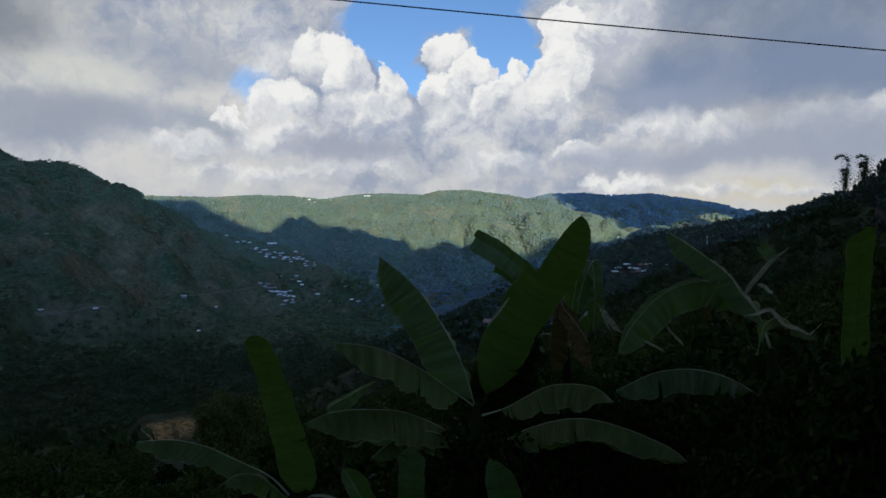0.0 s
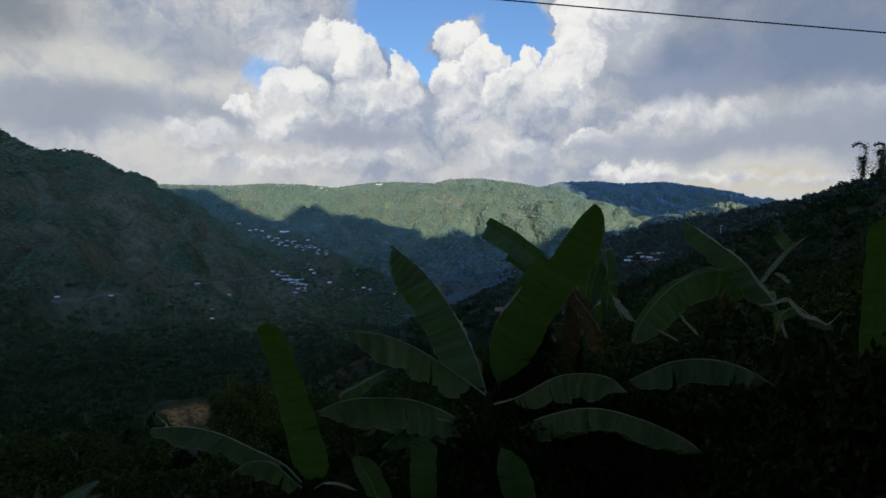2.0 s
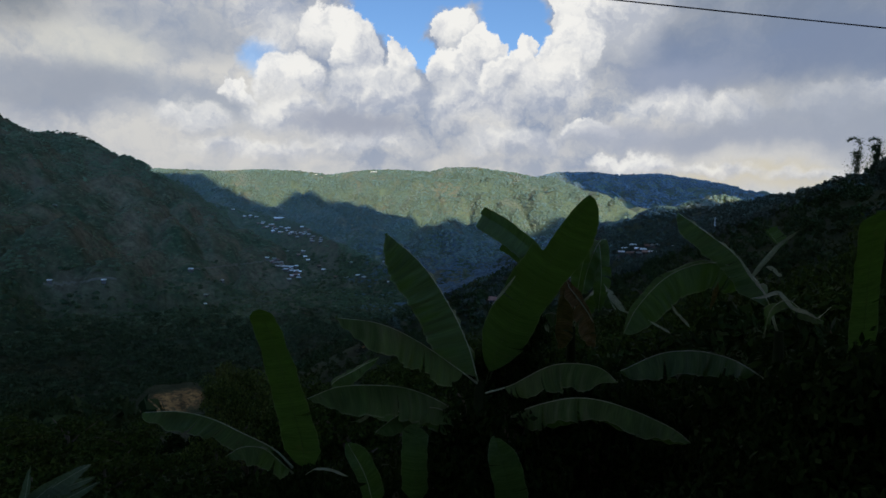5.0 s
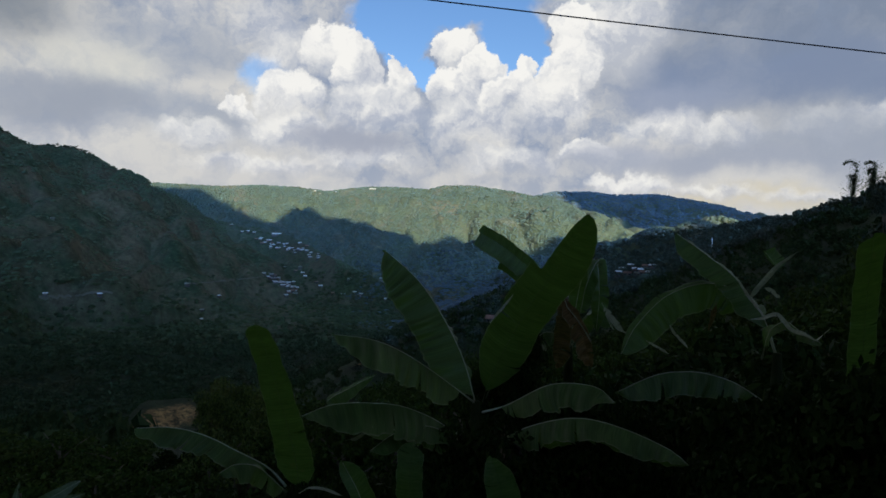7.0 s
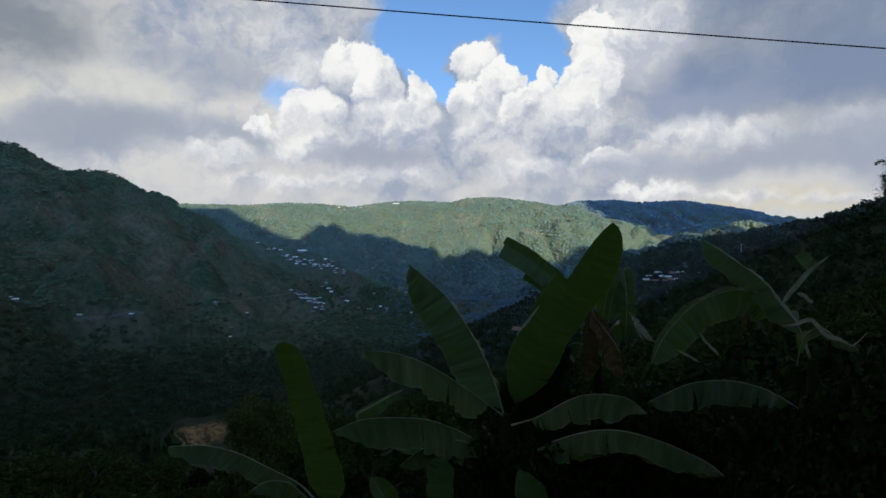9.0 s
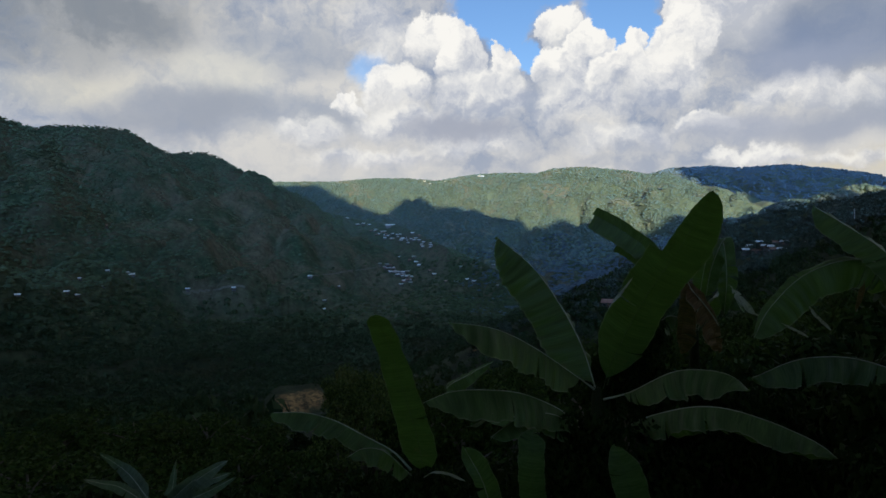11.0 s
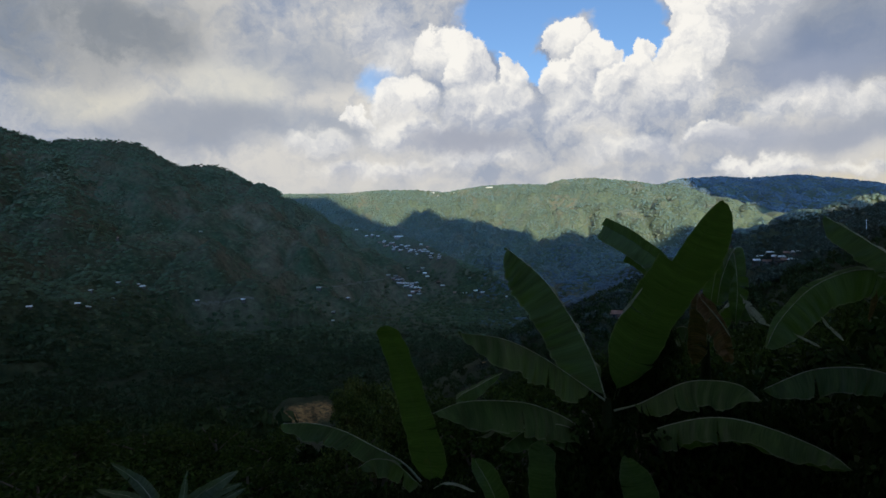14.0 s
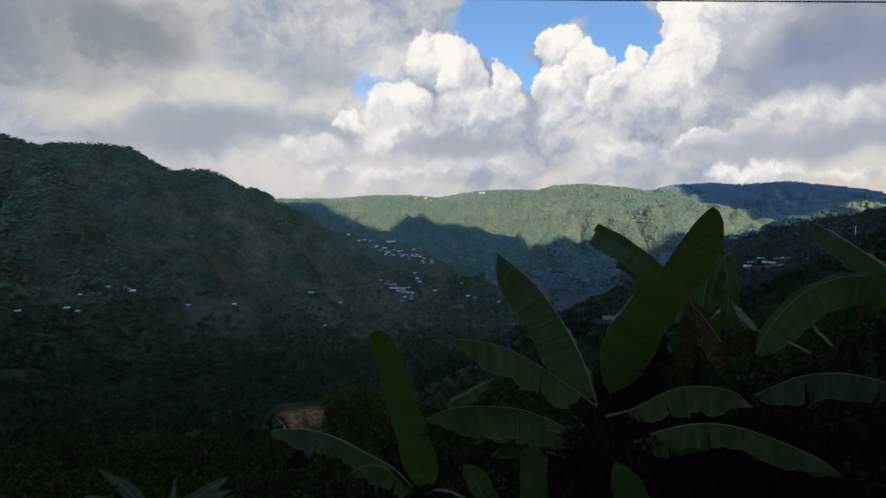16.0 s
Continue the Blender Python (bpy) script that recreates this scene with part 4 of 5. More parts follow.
banana_leaf(plant, [(2.0, 4.75, -18.1), (0.2, 4.5, -16.1), (-3.3, 4.3, -14.6), (-6.5, 4.15, -14.2), (-10.0, 4.05, -14.3), (-12.7, 4, -15.2)],
            (0, -0.85, -0.5), 0.27, (0, 0.8, -0.6), 0.09, 0.1, 5, 18)
banana_leaf(plant, [(1.9, 4.6, -18.3), (0.1, 4.4, -16.6), (-2.0, 4.3, -16.1), (-4.3, 4.2, -16.7), (-6.6, 4.1, -18.2)],
            (0.2, -0.8, -0.55), 0.14, (0, 0.8, -0.3), 0.1, 0.1, 4, 19)
banana_leaf(plant, [(2.8, 4.9, -16.4), (-2.3, 4.9, -16.9), (-10.3, 4.9, -14.5), (-8.3, 4.9, -12.8), (-6.3, 4.9, -11.8)],
            (0.5, -0.3, -0.8), 0.1, (-0.2, 0.8, 0.3), 0.05, 0.05, 2, 20)
plant = banana_plant(-12.9, 4.62, -19.4, 0.11, "young green banana plant with an upright leaf")
banana_leaf(plant, [(-12.8, 4.4, -20.9), (-13.2, 4.35, -18.5), (-14.3, 4.25, -14.7), (-15.7, 4.1, -10.2), (-16.9, 3.95, -7.3)],
            (-0.97, -0.1, 0.15), 0.155, (0.97, -0.1, -0.1), 0.15, 0, 1, 21, tip=0.05, taper=0.10, ribbed=0.3, start=0.0, slim=0.42)
banana_leaf(plant, [(-13.9, 4.3, -20.8), (-15.5, 4.35, -19.2), (-18.2, 4.5, -17.7), (-20.8, 4.65, -16.3), (-23.4, 4.75, -15.5), (-26.0, 4.8, -15.3)],
            (0, -0.8, -0.55), 0.16, (0, 0.8, -0.6), 0.08, 0.1, 5, 22)
banana_leaf(plant, [(-13.9, 4.2, -21.2), (-14.7, 4.1, -20.5), (-16.4, 4, -19.1), (-18.2, 3.95, -18.8), (-19.6, 3.9, -19.4)],
            (0, -0.8, -0.55), 0.12, (0, 0.8, -0.3), 0.06, 0.1, 3, 23)
banana_leaf(plant, [(-8.8, 4, -17.3), (-7.9, 4, -17.1), (-7.2, 4, -16.7), (-6.4, 4, -16.2)],
            (0, -0.3, -0.8), 0.0186, (0, 0.3, 0.8), 0.00744, 0, 1, 24, pale=True, tip=0.6)
banana_leaf(plant, [(-12.8, 3.9, -21.4), (-11.9, 3.9, -21.0), (-10.6, 3.9, -21.1), (-9.0, 3.9, -21.7)],
            (0, -0.3, -0.8), 0.0124, (0, 0.3, 0.8), 0.0062, 0, 1, 25, pale=True)
banana_leaf(plant, [(-6.5, 3.8, -24.8), (-7.4, 3.8, -21.8), (-9.0, 3.85, -19.1)],
            (-0.8, -0.3, -0.4), 0.06, (0.8, -0.2, 0.1), 0.1, 0, 1, 26)
banana_leaf(plant, [(-2.7, 4, -24.3), (-2.9, 4, -20.8), (-2.8, 4.05, -17.7)],
            (-1, -0.1, 0), 0.1, (1, -0.1, 0), 0.09, 0, 1, 27, tip=0.12, ribbed=0.3)
banana_leaf(plant, [(6.4, 3.7, -25.8), (5.6, 3.7, -22.0), (4.4, 3.75, -18.5)],
            (-0.95, -0.2, 0.2), 0.1, (0.95, -0.2, 0.1), 0.12, 0, 1, 28, tip=0.3, ribbed=0.4)
plant = banana_plant(-34.9, 4, -21.3, 0.05, "small banana plant with narrow pale green leaves")
banana_leaf(plant, [(-35.8, 4, -21.3), (-37.3, 4.05, -18.9), (-38.4, 4.1, -17.7), (-39.5, 4.1, -16.8)],
            (-0.5, -0.3, -0.8), 0.05, (0.6, 0.3, 0.6), 0.05, 0, 2, 29, young=True, tip=0.6)
banana_leaf(plant, [(-35.7, 4, -21.3), (-36.9, 4.05, -19.4), (-37.6, 4.1, -18.2), (-38.3, 4.1, -17.5)],
            (-0.7, -0.3, -0.4), 0.045, (0.7, 0.3, 0.4), 0.045, 0, 1, 30, young=True, tip=0.6)
banana_leaf(plant, [(-35.2, 4, -21.4), (-34.4, 4, -20.4), (-34.0, 4, -18.2)],
            (-1, -0.1, 0), 0.04, (1, 0, 0), 0.03, 0, 1, 31, young=True, tip=0.7)
banana_leaf(plant, [(-35.0, 4, -21.5), (-33.7, 3.95, -20.5), (-31.5, 3.9, -19.4), (-29.9, 3.9, -18.7)],
            (-0.4, -0.3, 0.7), 0.05, (0.4, -0.3, -0.7), 0.06, 0, 2, 32, young=True, tip=0.6)
banana_leaf(plant, [(-34.9, 4, -21.5), (-32.2, 3.92, -20.2), (-29.8, 3.9, -19.7)],
            (-0.4, -0.3, 0.7), 0.04, (0.4, -0.3, -0.7), 0.05, 0, 2, 33, young=True, tip=0.6)
banana_leaf(plant, [(-34.7, 4, -21.6), (-31.8, 3.9, -20.9), (-29.5, 3.85, -20.1)],
            (-0.3, -0.3, 0.7), 0.04, (0.3, -0.3, -0.7), 0.05, 0, 2, 34, young=True, tip=0.6)
banana_leaf(plant, [(-35.0, 4, -21.4), (-33.4, 3.9, -20.3), (-32.3, 3.88, -19.6)],
            (-0.5, -0.3, 0.7), 0.045, (0.5, -0.3, -0.7), 0.04, 0, 1, 35, young=True, tip=0.6)
banana_leaf(plant, [(-35.8, 4, -21.4), (-38.1, 3.9, -19.5), (-39.5, 3.85, -18.9), (-40.7, 3.8, -18.4)],
            (0, -0.3, -0.8), 0.04, (0, 0.3, 0.8), 0.03, 0, 1, 36, young=True, tip=0.6)
plant = banana_plant(27.7, 5.7, -8.5, 0.11, "dark green banana plant with drooping torn leaves")
banana_leaf(plant, [(27.6, 5.9, -8.1), (25.9, 6, -4.1), (22.8, 6, -2.7), (19.4, 5.9, -3.8), (16.8, 5.8, -6.6), (15.6, 5.7, -9.1)],
            (0.5, -0.3, -0.8), 0.25, (-0.5, 0.6, 0.2), 0.07, 0.1, 7, 37)
banana_leaf(plant, [(27.6, 5.8, -8.1), (26.7, 5.8, -5.4), (24.6, 5.9, -2.3), (22.5, 6, -0.5), (19.9, 6.1, 1.4)],
            (-0.65, -0.3, -0.65), 0.2, (0.4, 0.8, 0.2), 0.08, 0.05, 4, 38)
banana_leaf(plant, [(25.4, 6.4, -4.2), (26.1, 6.4, -3.0), (26.9, 6.4, -1.9), (27.5, 6.4, -1.1), (28.2, 6.4, -0.5), (28.9, 6.4, 0.1)],
            (-0.7, 0.2, 0.4), 0.0217, (0.5, 0.3, -0.6), 0.0372, 0, 1, 39, pale=True, tip=0.5, start=0.02)
banana_leaf(plant, [(27.6, 6.45, -1.2), (27.1, 6.5, -0.6), (26.6, 6.5, 0.1)],
            (0.7, 0.2, 0.5), 0.12, (-0.5, 0.3, -0.6), 0.02, 0, 1, 40)
banana_leaf(plant, [(25.7, 4.6, -5.5), (26.4, 4.6, -5.3), (27.4, 4.6, -4.9), (28.0, 4.6, -5.2), (28.7, 4.6, -6.0), (29.6, 4.6, -6.3), (30.4, 4.6, -6.8)],
            (-0.2, -0.2, -0.8), 0.0248, (0.2, 0.2, 0.8), 0.00744, 0, 4, 41, pale=True, start=0.02)
banana_leaf(plant, [(30.1, 4.6, -6.9), (30.6, 4.6, -6.5), (31.2, 4.6, -5.8)],
            (-0.6, 0, -0.6), 0.0124, (0.6, 0, 0.6), 0.00744, 0, 1, 42, pale=True)
banana_leaf(plant, [(26.6, 4.9, -2.9), (27.1, 4.9, -3.0), (27.7, 4.9, -3.5)],
            (-0.4, 0, -0.6), 0.0217, (0.4, 0, 0.6), 0.0124, 0, 3, 43, pale=True)
banana_leaf(plant, [(23.1, 5.3, -4.3), (22.9, 5.3, -5.5), (22.6, 5.3, -6.6)],
            (-1, 0, 0), 0.03, (1, 0, 0), 0.02, 0, 1, 44, dead=True, tip=0.6)
banana_leaf(plant, [(24.6, 5.6, -2.1), (25.5, 5.6, -3.7), (26.9, 5.6, -5.4)],
            (-0.7, 0, -0.5), 0.00744, (0.7, 0, 0.5), 0.0124, 0, 1, 45, pale=True)
banana_leaf(plant, [(19.5, 5.5, -6.4), (19.9, 5.5, -7.1), (20.9, 5.5, -8.1)],
            (-0.7, 0, -0.5), 0.00744, (0.7, 0, 0.5), 0.0186, 0, 2, 46, pale=True)
banana_leaf(plant, [(17.6, 5.5, -7.8), (18.3, 5.5, -8.2), (19.5, 5.5, -8.8)],
            (-0.4, 0, -0.7), 0.0093, (0.4, 0, 0.7), 0.0124, 0, 2, 47, pale=True)
banana_leaf(plant, [(26.6, 5.4, -8.6), (27.1, 5.2, -6.4), (28.2, 5.1, -5.5), (29.4, 5.0, -6.3), (30.6, 4.95, -6.9)],
            (-0.1, -0.2, -0.97), 0.06, (0.2, 0.8, -0.5), 0.1, 0.1, 4, 48)
banana_leaf(plant, [(27.6, 5.4, -12.4), (24.9, 5.2, -10.8), (22.6, 5.1, -10.2), (20.6, 5, -10.2), (18.4, 4.95, -10.7), (15.4, 4.9, -12.3)],
            (0, -0.5, -0.85), 0.19, (0, 0.8, -0.5), 0.18, 0.1, 5, 49)
plant = banana_plant(33.5, 5.2, -9.1, 0.1, "green banana plant with a bright upright leaf")
banana_leaf(plant, [(33.3, 5.5, -10.5), (33.5, 5.4, -4.5), (33.7, 5.2, -1.1), (33.9, 5.0, 1.5)],
            (-1, 0, 0), 0.13, (1, 0, 0), 0.11, 0, 1, 51, tip=0.04, ribbed=0.3, taper=0.08, start=0.0, slim=0.2)
plant = banana_plant(11.1, 6.3, -9.0, 0.11, "banana plant with brown dead leaves hanging from it")
banana_leaf(plant, [(11.1, 6.3, -9.0), (12.0, 6.2, -3.0), (13.2, 6.1, -1.0), (13.6, 6, -4.0), (13.4, 6, -7.2)],
            (-0.9, -0.3, 0.1), 0.12, (0.9, -0.3, 0), 0.1, 0.05, 4, 52)
banana_leaf(plant, [(11.2, 6.3, -9.0), (12.5, 6.2, -6.0), (13.7, 6.2, -5.2), (14.7, 6.1, -6.9)],
            (-0.6, -0.3, -0.6), 0.14, (0.5, 0.3, -0.7), 0.14, 0.2, 10, 53)
banana_leaf(plant, [(13.8, 5.9, -4.8), (14.3, 5.9, -5.5), (14.9, 5.9, -6.3), (15.6, 5.9, -7.1)],
            (-0.6, 0, -0.6), 0.0372, (0.5, 0, 0.5), 0.031, 0, 9, 54, pale=True)
banana_leaf(plant, [(15.2, 5.9, -6.9), (15.8, 5.9, -7.2), (16.4, 5.9, -7.4)],
            (-0.3, 0, -0.8), 0.0093, (0.3, 0, 0.8), 0.00744, 0, 1, 55, pale=True)
banana_leaf(plant, [(10.6, 6, -4.6), (10.8, 6, -5.4), (10.2, 6, -6.5), (9.7, 6, -7.3)],
            (-0.7, 0, -0.5), 0.00744, (0.7, 0, 0.5), 0.00744, 0, 1, 56, pale=True)
banana_leaf(plant, [(10.8, 5.95, -5.2), (11.7, 5.95, -6.3), (12.5, 5.95, -7.4), (13.0, 5.95, -8.3)],
            (-0.7, 0, -0.5), 0.00496, (0.7, 0, 0.5), 0.0062, 0, 1, 57, pale=True)
banana_leaf(plant, [(13.5, 5.9, -1.0), (13.1, 5.9, -1.6), (12.4, 5.9, -3.6), (12.0, 5.9, -5.8)],
            (-0.7, 0, -0.5), 0.012, (0.8, 0, 0.3), 0.1, 0.1, 3, 58)
banana_leaf(plant, [(11.0, 6.3, -9.0), (9.6, 6.2, -7.6), (8.3, 6.1, -8.1), (7.3, 6, -10.1)],
            (-0.4, -0.5, -0.8), 0.14, (0.3, 0.5, -0.8), 0.14, 0.2, 5, 59)
banana_leaf(plant, [(10.9, 6.1, -5.6), (10.7, 6.05, -4.6), (10.4, 6, -5.9), (10.2, 6, -7.6), (10.1, 6, -10.6)],
            (-0.9, -0.3, 0), 0.06, (0.9, -0.2, 0), 0.14, 0.1, 5, 60, dead=True)
banana_leaf(plant, [(10.9, 6.1, -5.6), (10.8, 6.05, -4.7), (11.5, 6, -6.0), (12.4, 6, -8.0), (13.0, 6, -10.4)],
            (-0.7, -0.5, -0.2), 0.14, (0.8, 0.3, -0.2), 0.08, 0.1, 5, 61, dead=True)

# ---------------------------------------------------------------- houses
zinc_mat = plain("zinc_roof", (0.64, 0.61, 0.55), 0.55, 0.35, 0.5, 0.0)
rust_mat = plain("rusty_roof", (0.30, 0.17, 0.12), 0.7, 0.35, 0.8)
wall_mat = plain("painted_wall", (0.13, 0.12, 0.10), 0.8, 0.3, 0.6)
pink_mat = plain("pink_wall", (0.32, 0.18, 0.15), 0.8, 0.15, 0.6)
block_mat = plain("block_wall", (0.065, 0.06, 0.05), 0.9, 0.2, 0.8)
pane_mat, _, pane_b = material("dark_pane", 0.1)
pane_b.inputs["Base Color"].default_value = (0.02, 0.025, 0.03, 1)
wood_mat = plain("brown_door", (0.14, 0.08, 0.05), 0.6, 0.3, 3)


def box(lo, hi, mat, bevel=0.0):
    bm = bmesh.new()
    bmesh.ops.create_cube(bm, size=1.0)
    for v in bm.verts:
        v.co = Vector([lo[k] + (hi[k] - lo[k]) * (v.co[k] + 0.5) for k in range(3)])
    if bevel:
        bmesh.ops.bevel(bm, geom=bm.edges[:], offset=bevel, segments=1, affect="EDGES")
    me = bpy.data.meshes.new("box")
    bm.to_mesh(me)
    bm.free()
    me.materials.append(mat)
    return me


def house(width, depth, height, roof, wall, storeys=1):
    """A small house with gable roof, door, windows and a veranda; its front looks to -y."""
    thing = new("house")
    part("foundation", box((-width / 2 - 0.2, -depth / 2 - 0.2, -4.0), (width / 2 + 0.2, depth / 2 + 0.2, 0.05), block_mat), thing)
    part("wall", box((-width / 2, -depth / 2, 0.05), (width / 2, depth / 2, height), wall), thing)
    rise, over = depth * 0.36, 0.6
    bm = bmesh.new()
    rows = []
    for x in np.linspace(-width / 2 - over, width / 2 + over, 15):
        dz = 0.03 * (len(rows) % 2)
        rows.append([bm.verts.new((x, -depth / 2 - over, height - 0.1 + dz)), bm.verts.new((x, 0, height + rise + dz)), bm.verts.new((x, depth / 2 + over, height - 0.1 + dz))])
    for a, b in zip(rows[:-1], rows[1:]):
        for k in range(2):
            bm.faces.new((a[k], b[k], b[k + 1], a[k + 1]))
    bmesh.ops.solidify(bm, geom=bm.faces[:], thickness=0.08)
    me = bpy.data.meshes.new("roof")
    bm.to_mesh(me)
    bm.free()
    me.materials.append(roof)
    part("roof", me, thing)
    for sx in (-1, 1):
        gable = bpy.data.meshes.new("gable")
        pts = [(sx * (width / 2 - 0.02) + t, yy, zz) for t in (-0.02, 0.02) for yy, zz in ((-depth / 2, height), (depth / 2, height), (0, height + rise - 0.1))]
        gable.from_pydata(pts, [], [(0, 1, 2), (5, 4, 3), (0, 3, 4, 1), (1, 4, 5, 2), (2, 5, 3, 0)])
        gable.materials.append(wall)
        part("gable", gable, thing)
    for s in range(storeys):
        z0 = 0.05 + s * height / storeys
        for x in ((-width * 0.32, width * 0.3) if width > 6 else ()):
            win = part("window", box((x - 0.75, -depth / 2 - 0.06, z0 + 0.9), (x + 0.75, -depth / 2 + 0.02, z0 + 2.1), wall_mat), thing)
            part("pane", box((x - 0.65, -depth / 2 - 0.08, z0 + 1.0), (x + 0.65, -depth / 2 - 0.05, z0 + 2.0), pane_mat), win)
    part("door", box((-0.5, -depth / 2 - 0.05, 0.05), (0.5, -depth / 2 + 0.02, 2.1), wood_mat), thing)
    return thing


KINDS = [(house(7.4, 5, 2.7, zinc_mat, wall_mat), "small white house with a grey zinc roof"), (house(6.4, 4.5, 2.6, rust_mat, block_mat), "small block house with a rusty roof"),
         (house(6.6, 4.8, 2.7, zinc_mat, pink_mat), "pink house with a pale zinc roof"), (house(7, 5.5, 5.0, zinc_mat, wall_mat, 2), "two storey white house with a zinc roof"),
         (house(22, 8, 3.4, zinc_mat, wall_mat), "long white building with a pale zinc roof"),
         (house(5.2, 3.6, 2.2, zinc_mat, block_mat), "little block shed with a zinc roof")]
used = set()
homes = []


def put_house(kind, az, el, turn, least=150.0, group="houses of the hill village", lift=-0.4):
    thing, label = KINDS[kind]
    x, y, z = on_ground(az, el, least)
    face = math.degrees(math.atan2(x, y))
    m = pose(x, y, z + lift, 0, 0, -face + turn)
    if kind in used:
        ob = copy_thing(thing, m)
    else:
        ob = thing
        ob.matrix_basis = m
        used.add(kind)
    homes.append((x, y))
    return tagged(ob, label, "house", group)


hr = random.Random(5)
# bearings and elevations of the village on the spur, its lower street, and scattered homes
for az, el, kind in [(-15.2, 0.42, 4), (-19.0, 1.2, 0), (-18.1, 0.6, 0), (-17.6, 0.55, 3), (-17.1, 0.55, 0), (-16.2, -0.3, 2), (-15.7, -0.1, 2), (-15.7, -0.75, 3), (-15.0, -0.3, 0),
                     (-14.9, -0.8, 1), (-14.3, -0.4, 0), (-14.2, -0.9, 0), (-13.2, -0.3, 0), (-13.3, -0.9, 3), (-12.9, -0.75, 0), (-12.6, -1.0, 3), (-12.2, -1.1, 0), (-11.5, -1.25, 0),
                     (-12.6, -0.5, 1), (-14.4, -2.4, 0), (-13.5, -2.7, 1), (-13.1, -2.5, 3), (-12.7, -3.2, 0), (-12.9, -2.9, 0), (-16.2, -3.0, 0), (-15.8, -3.3, 2), (-15.3, -3.5, 0),
                     (-14.9, -3.7, 1), (-14.5, -3.8, 0), (-14.1, -3.9, 3), (-13.7, -3.8, 0), (-13.5, -4.1, 0), (-13.7, -4.5, 1), (-14.1, -4.6, 2), (-13.5, -4.8, 0), (-14.3, -5.0, 0),
                     (-11.3, -4.1, 0), (-11.7, -3.7, 1), (-8.8, -3.4, 0), (-7.7, -4.9, 3), (-8.3, -4.6, 0), (-10.2, -4.7, 1), (-9.3, -4.8, 0), (-5.9, -3.3, 0), (-5.4, -5.2, 0)]:
    put_house(kind, az, el, hr.uniform(-35, 35), 700)
for k in range(54):
    u = hr.random()
    put_house(hr.choice((0, 0, 1, 2, 5, 5)), *((-17.5 + 6.2 * u, 0.4 - 1.7 * u - hr.uniform(0, 0.5)) if k % 2 else (-15.6 + 2.2 * u, -3.3 - 1.2 * u + hr.uniform(-0.3, 0.3))),
              hr.uniform(-35, 35), 700)
for az, el, kind in [(-44.6, -4.5, 5), (-41.4, -4.4, 5), (-40.7, -4.7, 5), (-38.9, -4.1, 5), (-40.5, -3.4, 5), (-37.1, -3.1, 5), (-36.8, -3.3, 0), (-38.5, -2.9, 5), (-32.2, 1.2, 5),
                     (-38.6, 0.8, 1), (-28.9, -4.7, 5), (-32.6, -4.8, 5), (-22.4, -4.0, 0), (-21.2, -6.2, 5), (-19.9, -5.0, 5), (-19.5, -11.4, 5), (-18.3, -11.6, 5),
                     (-18.9, -12.0, 5), (-21.3, -6.9, 5)]:
    put_house(kind, az, el, hr.uniform(-40, 40), 420, "scattered hillside homes")
for az, el, kind in [(-6.9, 4.75, 4), (-12.0, 4.4, 0), (-10.1, 4.35, 0), (-11.5, 4.2, 0)]:
    put_house(kind, az, el, hr.uniform(-10, 10), 1500, "houses along the far ridge")
for az, el, kind in [(4.3, -7.2, 1), (11.1, -5.1, 3), (16.6, -2.0, 5), (17.1, -2.1, 5), (17.5, -1.8, 1), (18.0, -1.7, 5), (17.3, -2.4, 1), (16.8, -2.4, 5), (15.5, -2.0, 5), (15.2, -2.3, 5), (16.2, -1.7, 5), (17.8, -2.3, 5), (19.8, -1.9, 5), (16.0, -2.5, 1),
                     (13.0, -2.4, 0), (12.5, -2.6, 2), (11.7, -3.1, 0), (11.4, -3.0, 5), (13.3, -2.1, 0)]:
    put_house(kind, az, el, hr.uniform(-30, 30), 200, "houses on the near spur", 1.0)

# garden trees that hide the lower parts of the houses
hx, hy = np.repeat(np.array([h for h in homes if h[1] > 650]), 4, axis=0).T
hd = np.hypot(hx, hy)
near_by, aside = rng.uniform(4.2, 6.0, len(hx)), rng.uniform(-4.5, 4.5, len(hx))
x, y = hx * (1 - near_by / hd) + hy / hd * aside, hy * (1 - near_by / hd) - hx / hd * aside
size = rng.uniform(1.2, 2.0, len(x))
woods("garden_trees", x, y, size, rng.uniform(1.6, 3.4, len(x)), left_mat, "small shaded trees between the houses", fine_tree)

# ---------------------------------------------------------------- poles, cable, bamboo
pole_mat = plain("concrete_pole", (0.62, 0.61, 0.58), 0.8, 0.15, 1)
cable_mat = plain("black_cable", (0.025, 0.027, 0.03), 0.5, 0.2, 3)


def pole(az, el, least, tall, radius, label):
    x, y, z = on_ground(az, el, least)
    thing = tagged(new("utility_pole"), label, "pole")
    thing.location = (x, y, z)
    me = tube([(0, 0, -0.8), (0, 0, tall * 0.5), (0, 0, tall)], [radius, radius * 0.85, radius * 0.65], 8)
    me.materials.append(pole_mat)
    part("shaft", me, thing)
    part("crossarm", box((-0.9, -0.06, tall - 0.7), (0.9, 0.06, tall - 0.58), pole_mat), thing)


pole(22.7, -0.2, 300, 11, 0.22, "pale concrete utility pole among trees")
pole(19.1, 4.6, 1900, 22, 0.5, "tall thin mast on the far ridge")

cable = bpy.data.curves.new("cable", "CURVE")
cable.dimensions, cable.bevel_depth, cable.bevel_resolution = "3D", 0.0078, 2
line = cable.splines.new("POLY")
line.points.add(60)
for k, p in enumerate(line.points):
    s = -2.0 + 4.0 * k / 60
    p.co = (7 * s, 7.0, EYE + 7 * (0.3825 - 0.098 * s + 0.004 * s * s), 1)
cable.materials.append(cable_mat)
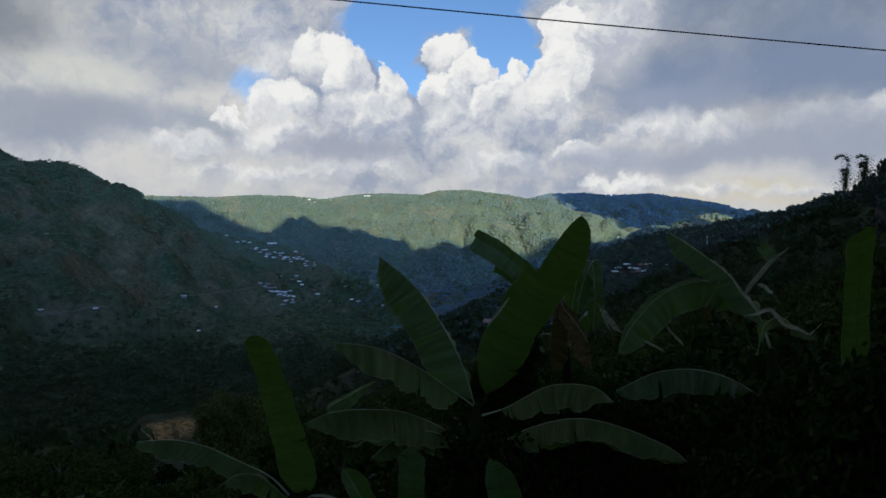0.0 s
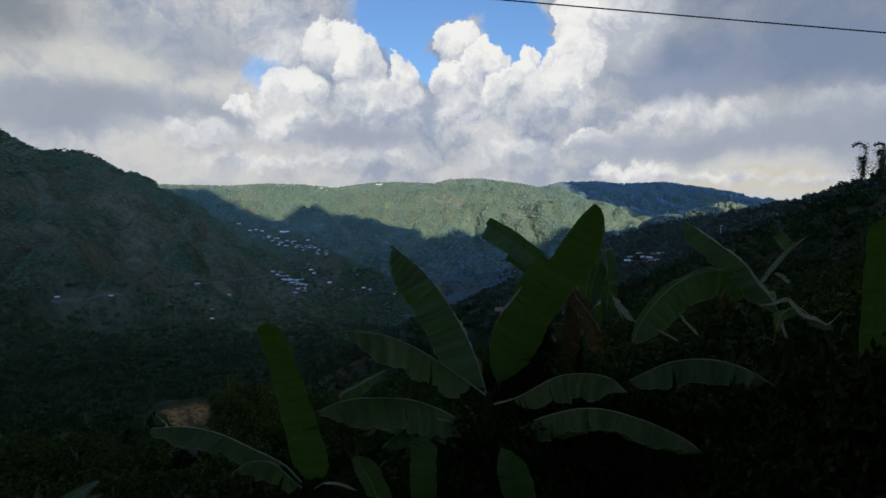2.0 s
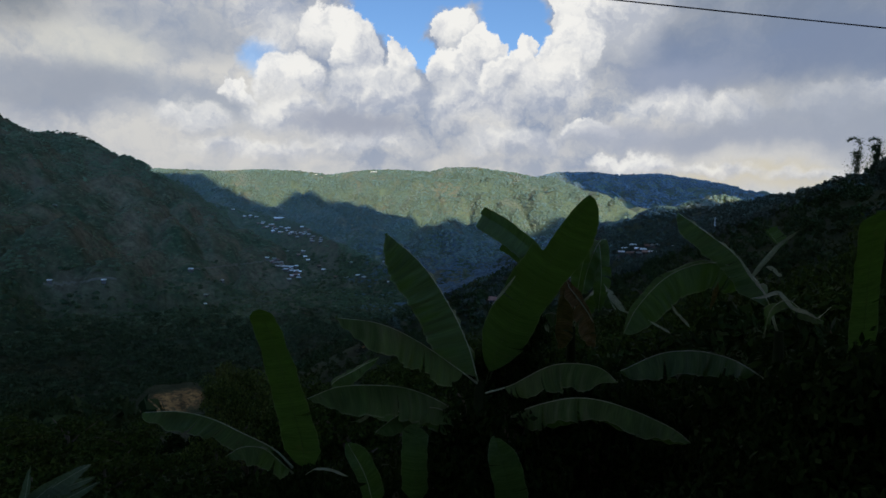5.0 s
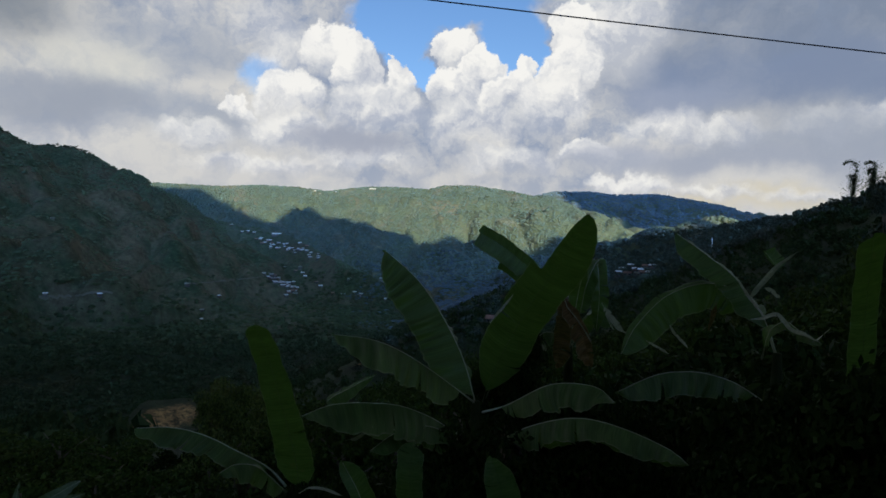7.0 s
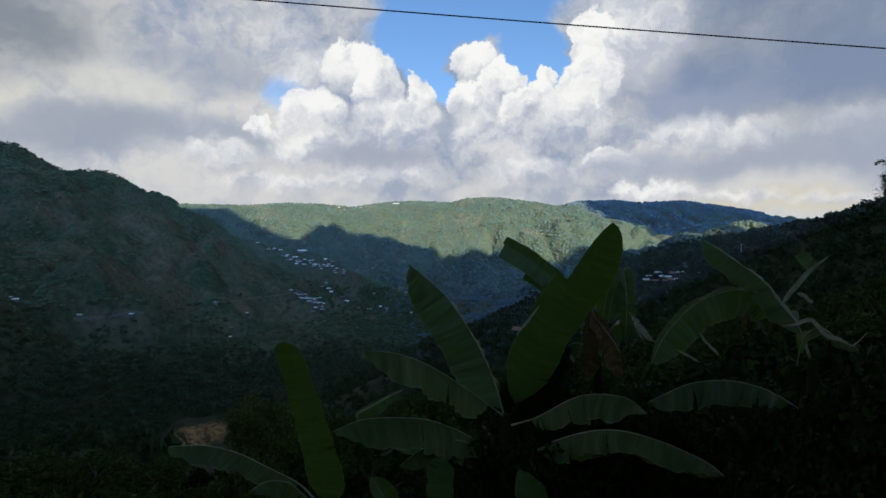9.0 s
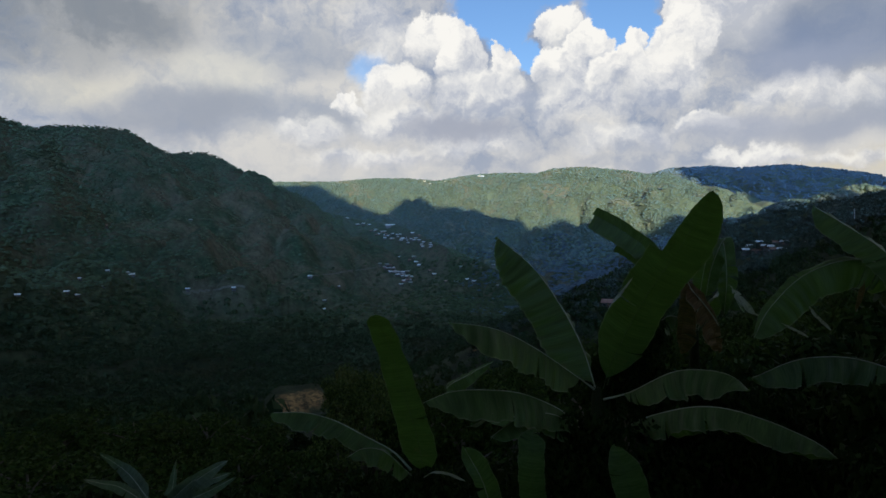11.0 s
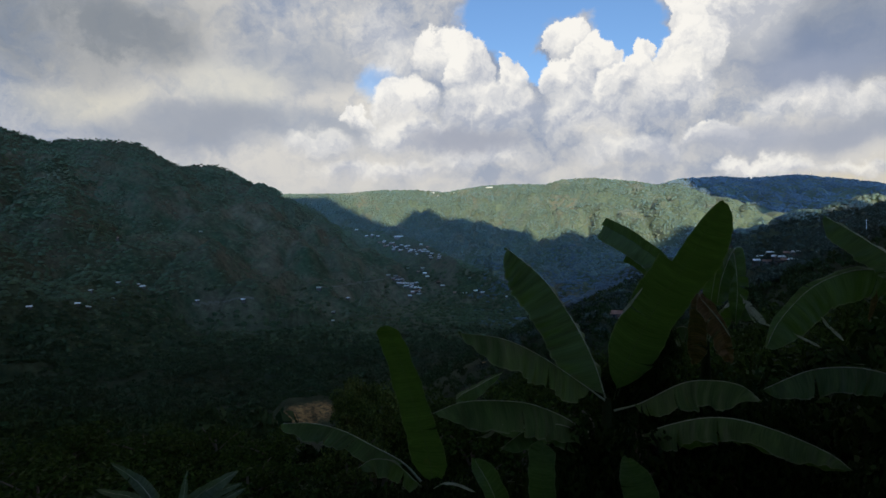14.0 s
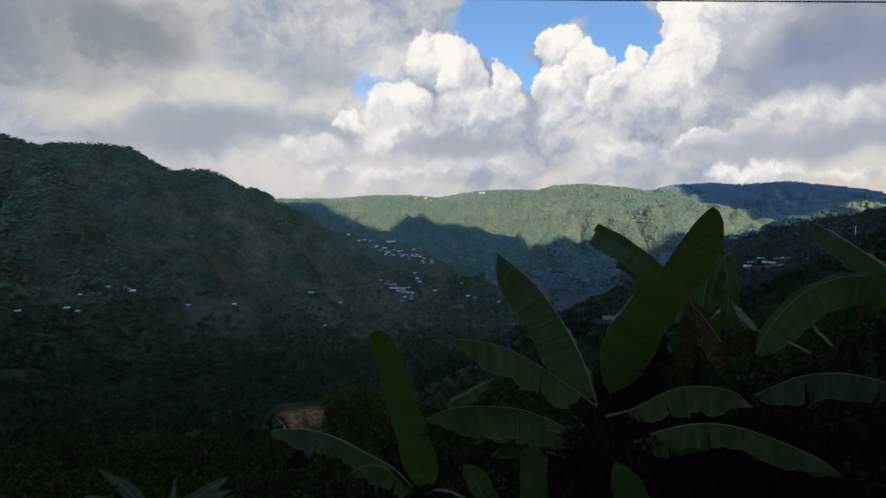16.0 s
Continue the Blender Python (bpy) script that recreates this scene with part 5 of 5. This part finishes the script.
tagged(new("cable", cable), "thin black overhead cable sagging across the sky", "cable")


def bamboo_clump(az, d, el_foot, tall, culms, label, seed):
    g = random.Random(seed)
    x, y, _ = polar(az, d, el_foot)
    z0 = float(ground_z(x, y))
    thing = tagged(new("bamboo_clump"), label, "bamboo")
    thing.location = (x, y, z0)
    for k in range(culms):
        w, h = (3.1, tall) if k < 1 else (g.uniform(0, 6.28), tall * g.uniform(0.6, 0.95))
        lean, hook = g.uniform(0.05, 0.16) * h, g.uniform(0.12, 0.16) * h
        pts = []
        for t in np.linspace(0, 1, 18):
            k1, turn = min(t / 0.66, 1), max(t - 0.66, 0) / 0.34 * g.uniform(2.5, 2.7)
            side, up = -lean * k1 ** 2 + hook * (1 - math.cos(turn)), h * 0.8 * k1 + hook * math.sin(turn)
            pts.append((math.cos(w) * side, math.sin(w) * side * 0.4, up))
        me = tube(pts, [0.08 * (1 - 0.85 * t) for t in np.linspace(0, 1, 18)], 6)
        me.materials.append(stem_mat)
        culm = part("culm", me, thing)
        n = 1100
        gg = np.random.RandomState(seed * 31 + k)
        t = gg.uniform(0.28, 1.0, n)
        base = np.stack([np.interp(t, np.linspace(0, 1, 18), [p[j] for p in pts]) for j in range(3)], -1)
        whorl = (np.sin(t * 88) * 0.5 + 0.5) ** 3
        spread = gg.normal(0, 1, (n, 3)) * (0.12 + 0.95 * whorl[:, None]) * (2.9 - 2.2 * t[:, None])
        p = base + spread * np.array([1.0, 1.0, 0.22])
        dv = spread + np.array([0, 0, -0.5]) + gg.normal(0, 0.3, (n, 3))
        dv /= np.linalg.norm(dv, axis=1)[:, None]
        sv = np.cross(dv, gg.normal(0, 1, (n, 3)))
        sv /= np.linalg.norm(sv, axis=1)[:, None]
        L = gg.uniform(0.5, 1.0, n)[:, None]
        quad = np.stack([p, p + dv * L * 0.5 + sv * L * 0.12, p + dv * L, p + dv * L * 0.5 - sv * L * 0.12], 1).reshape(-1, 3)
        part("foliage", quick_mesh("foliage", quad, np.arange(n * 4).reshape(-1, 4), bamboo_mat, False), culm)


bamboo_clump(32.5, 330, 4.4, 21.5, 3, "tall feathery bamboo arching over the ridge", 3)
bamboo_clump(33.7, 320, 5.0, 19, 4, "dense dark bamboo beside taller trees", 4)
bamboo_clump(0.4, 260, -7, 16, 4, "feathery bamboo on the spur", 5)
bamboo_clump(1.5, 265, -7, 17, 4, "feathery bamboo on the spur", 6)
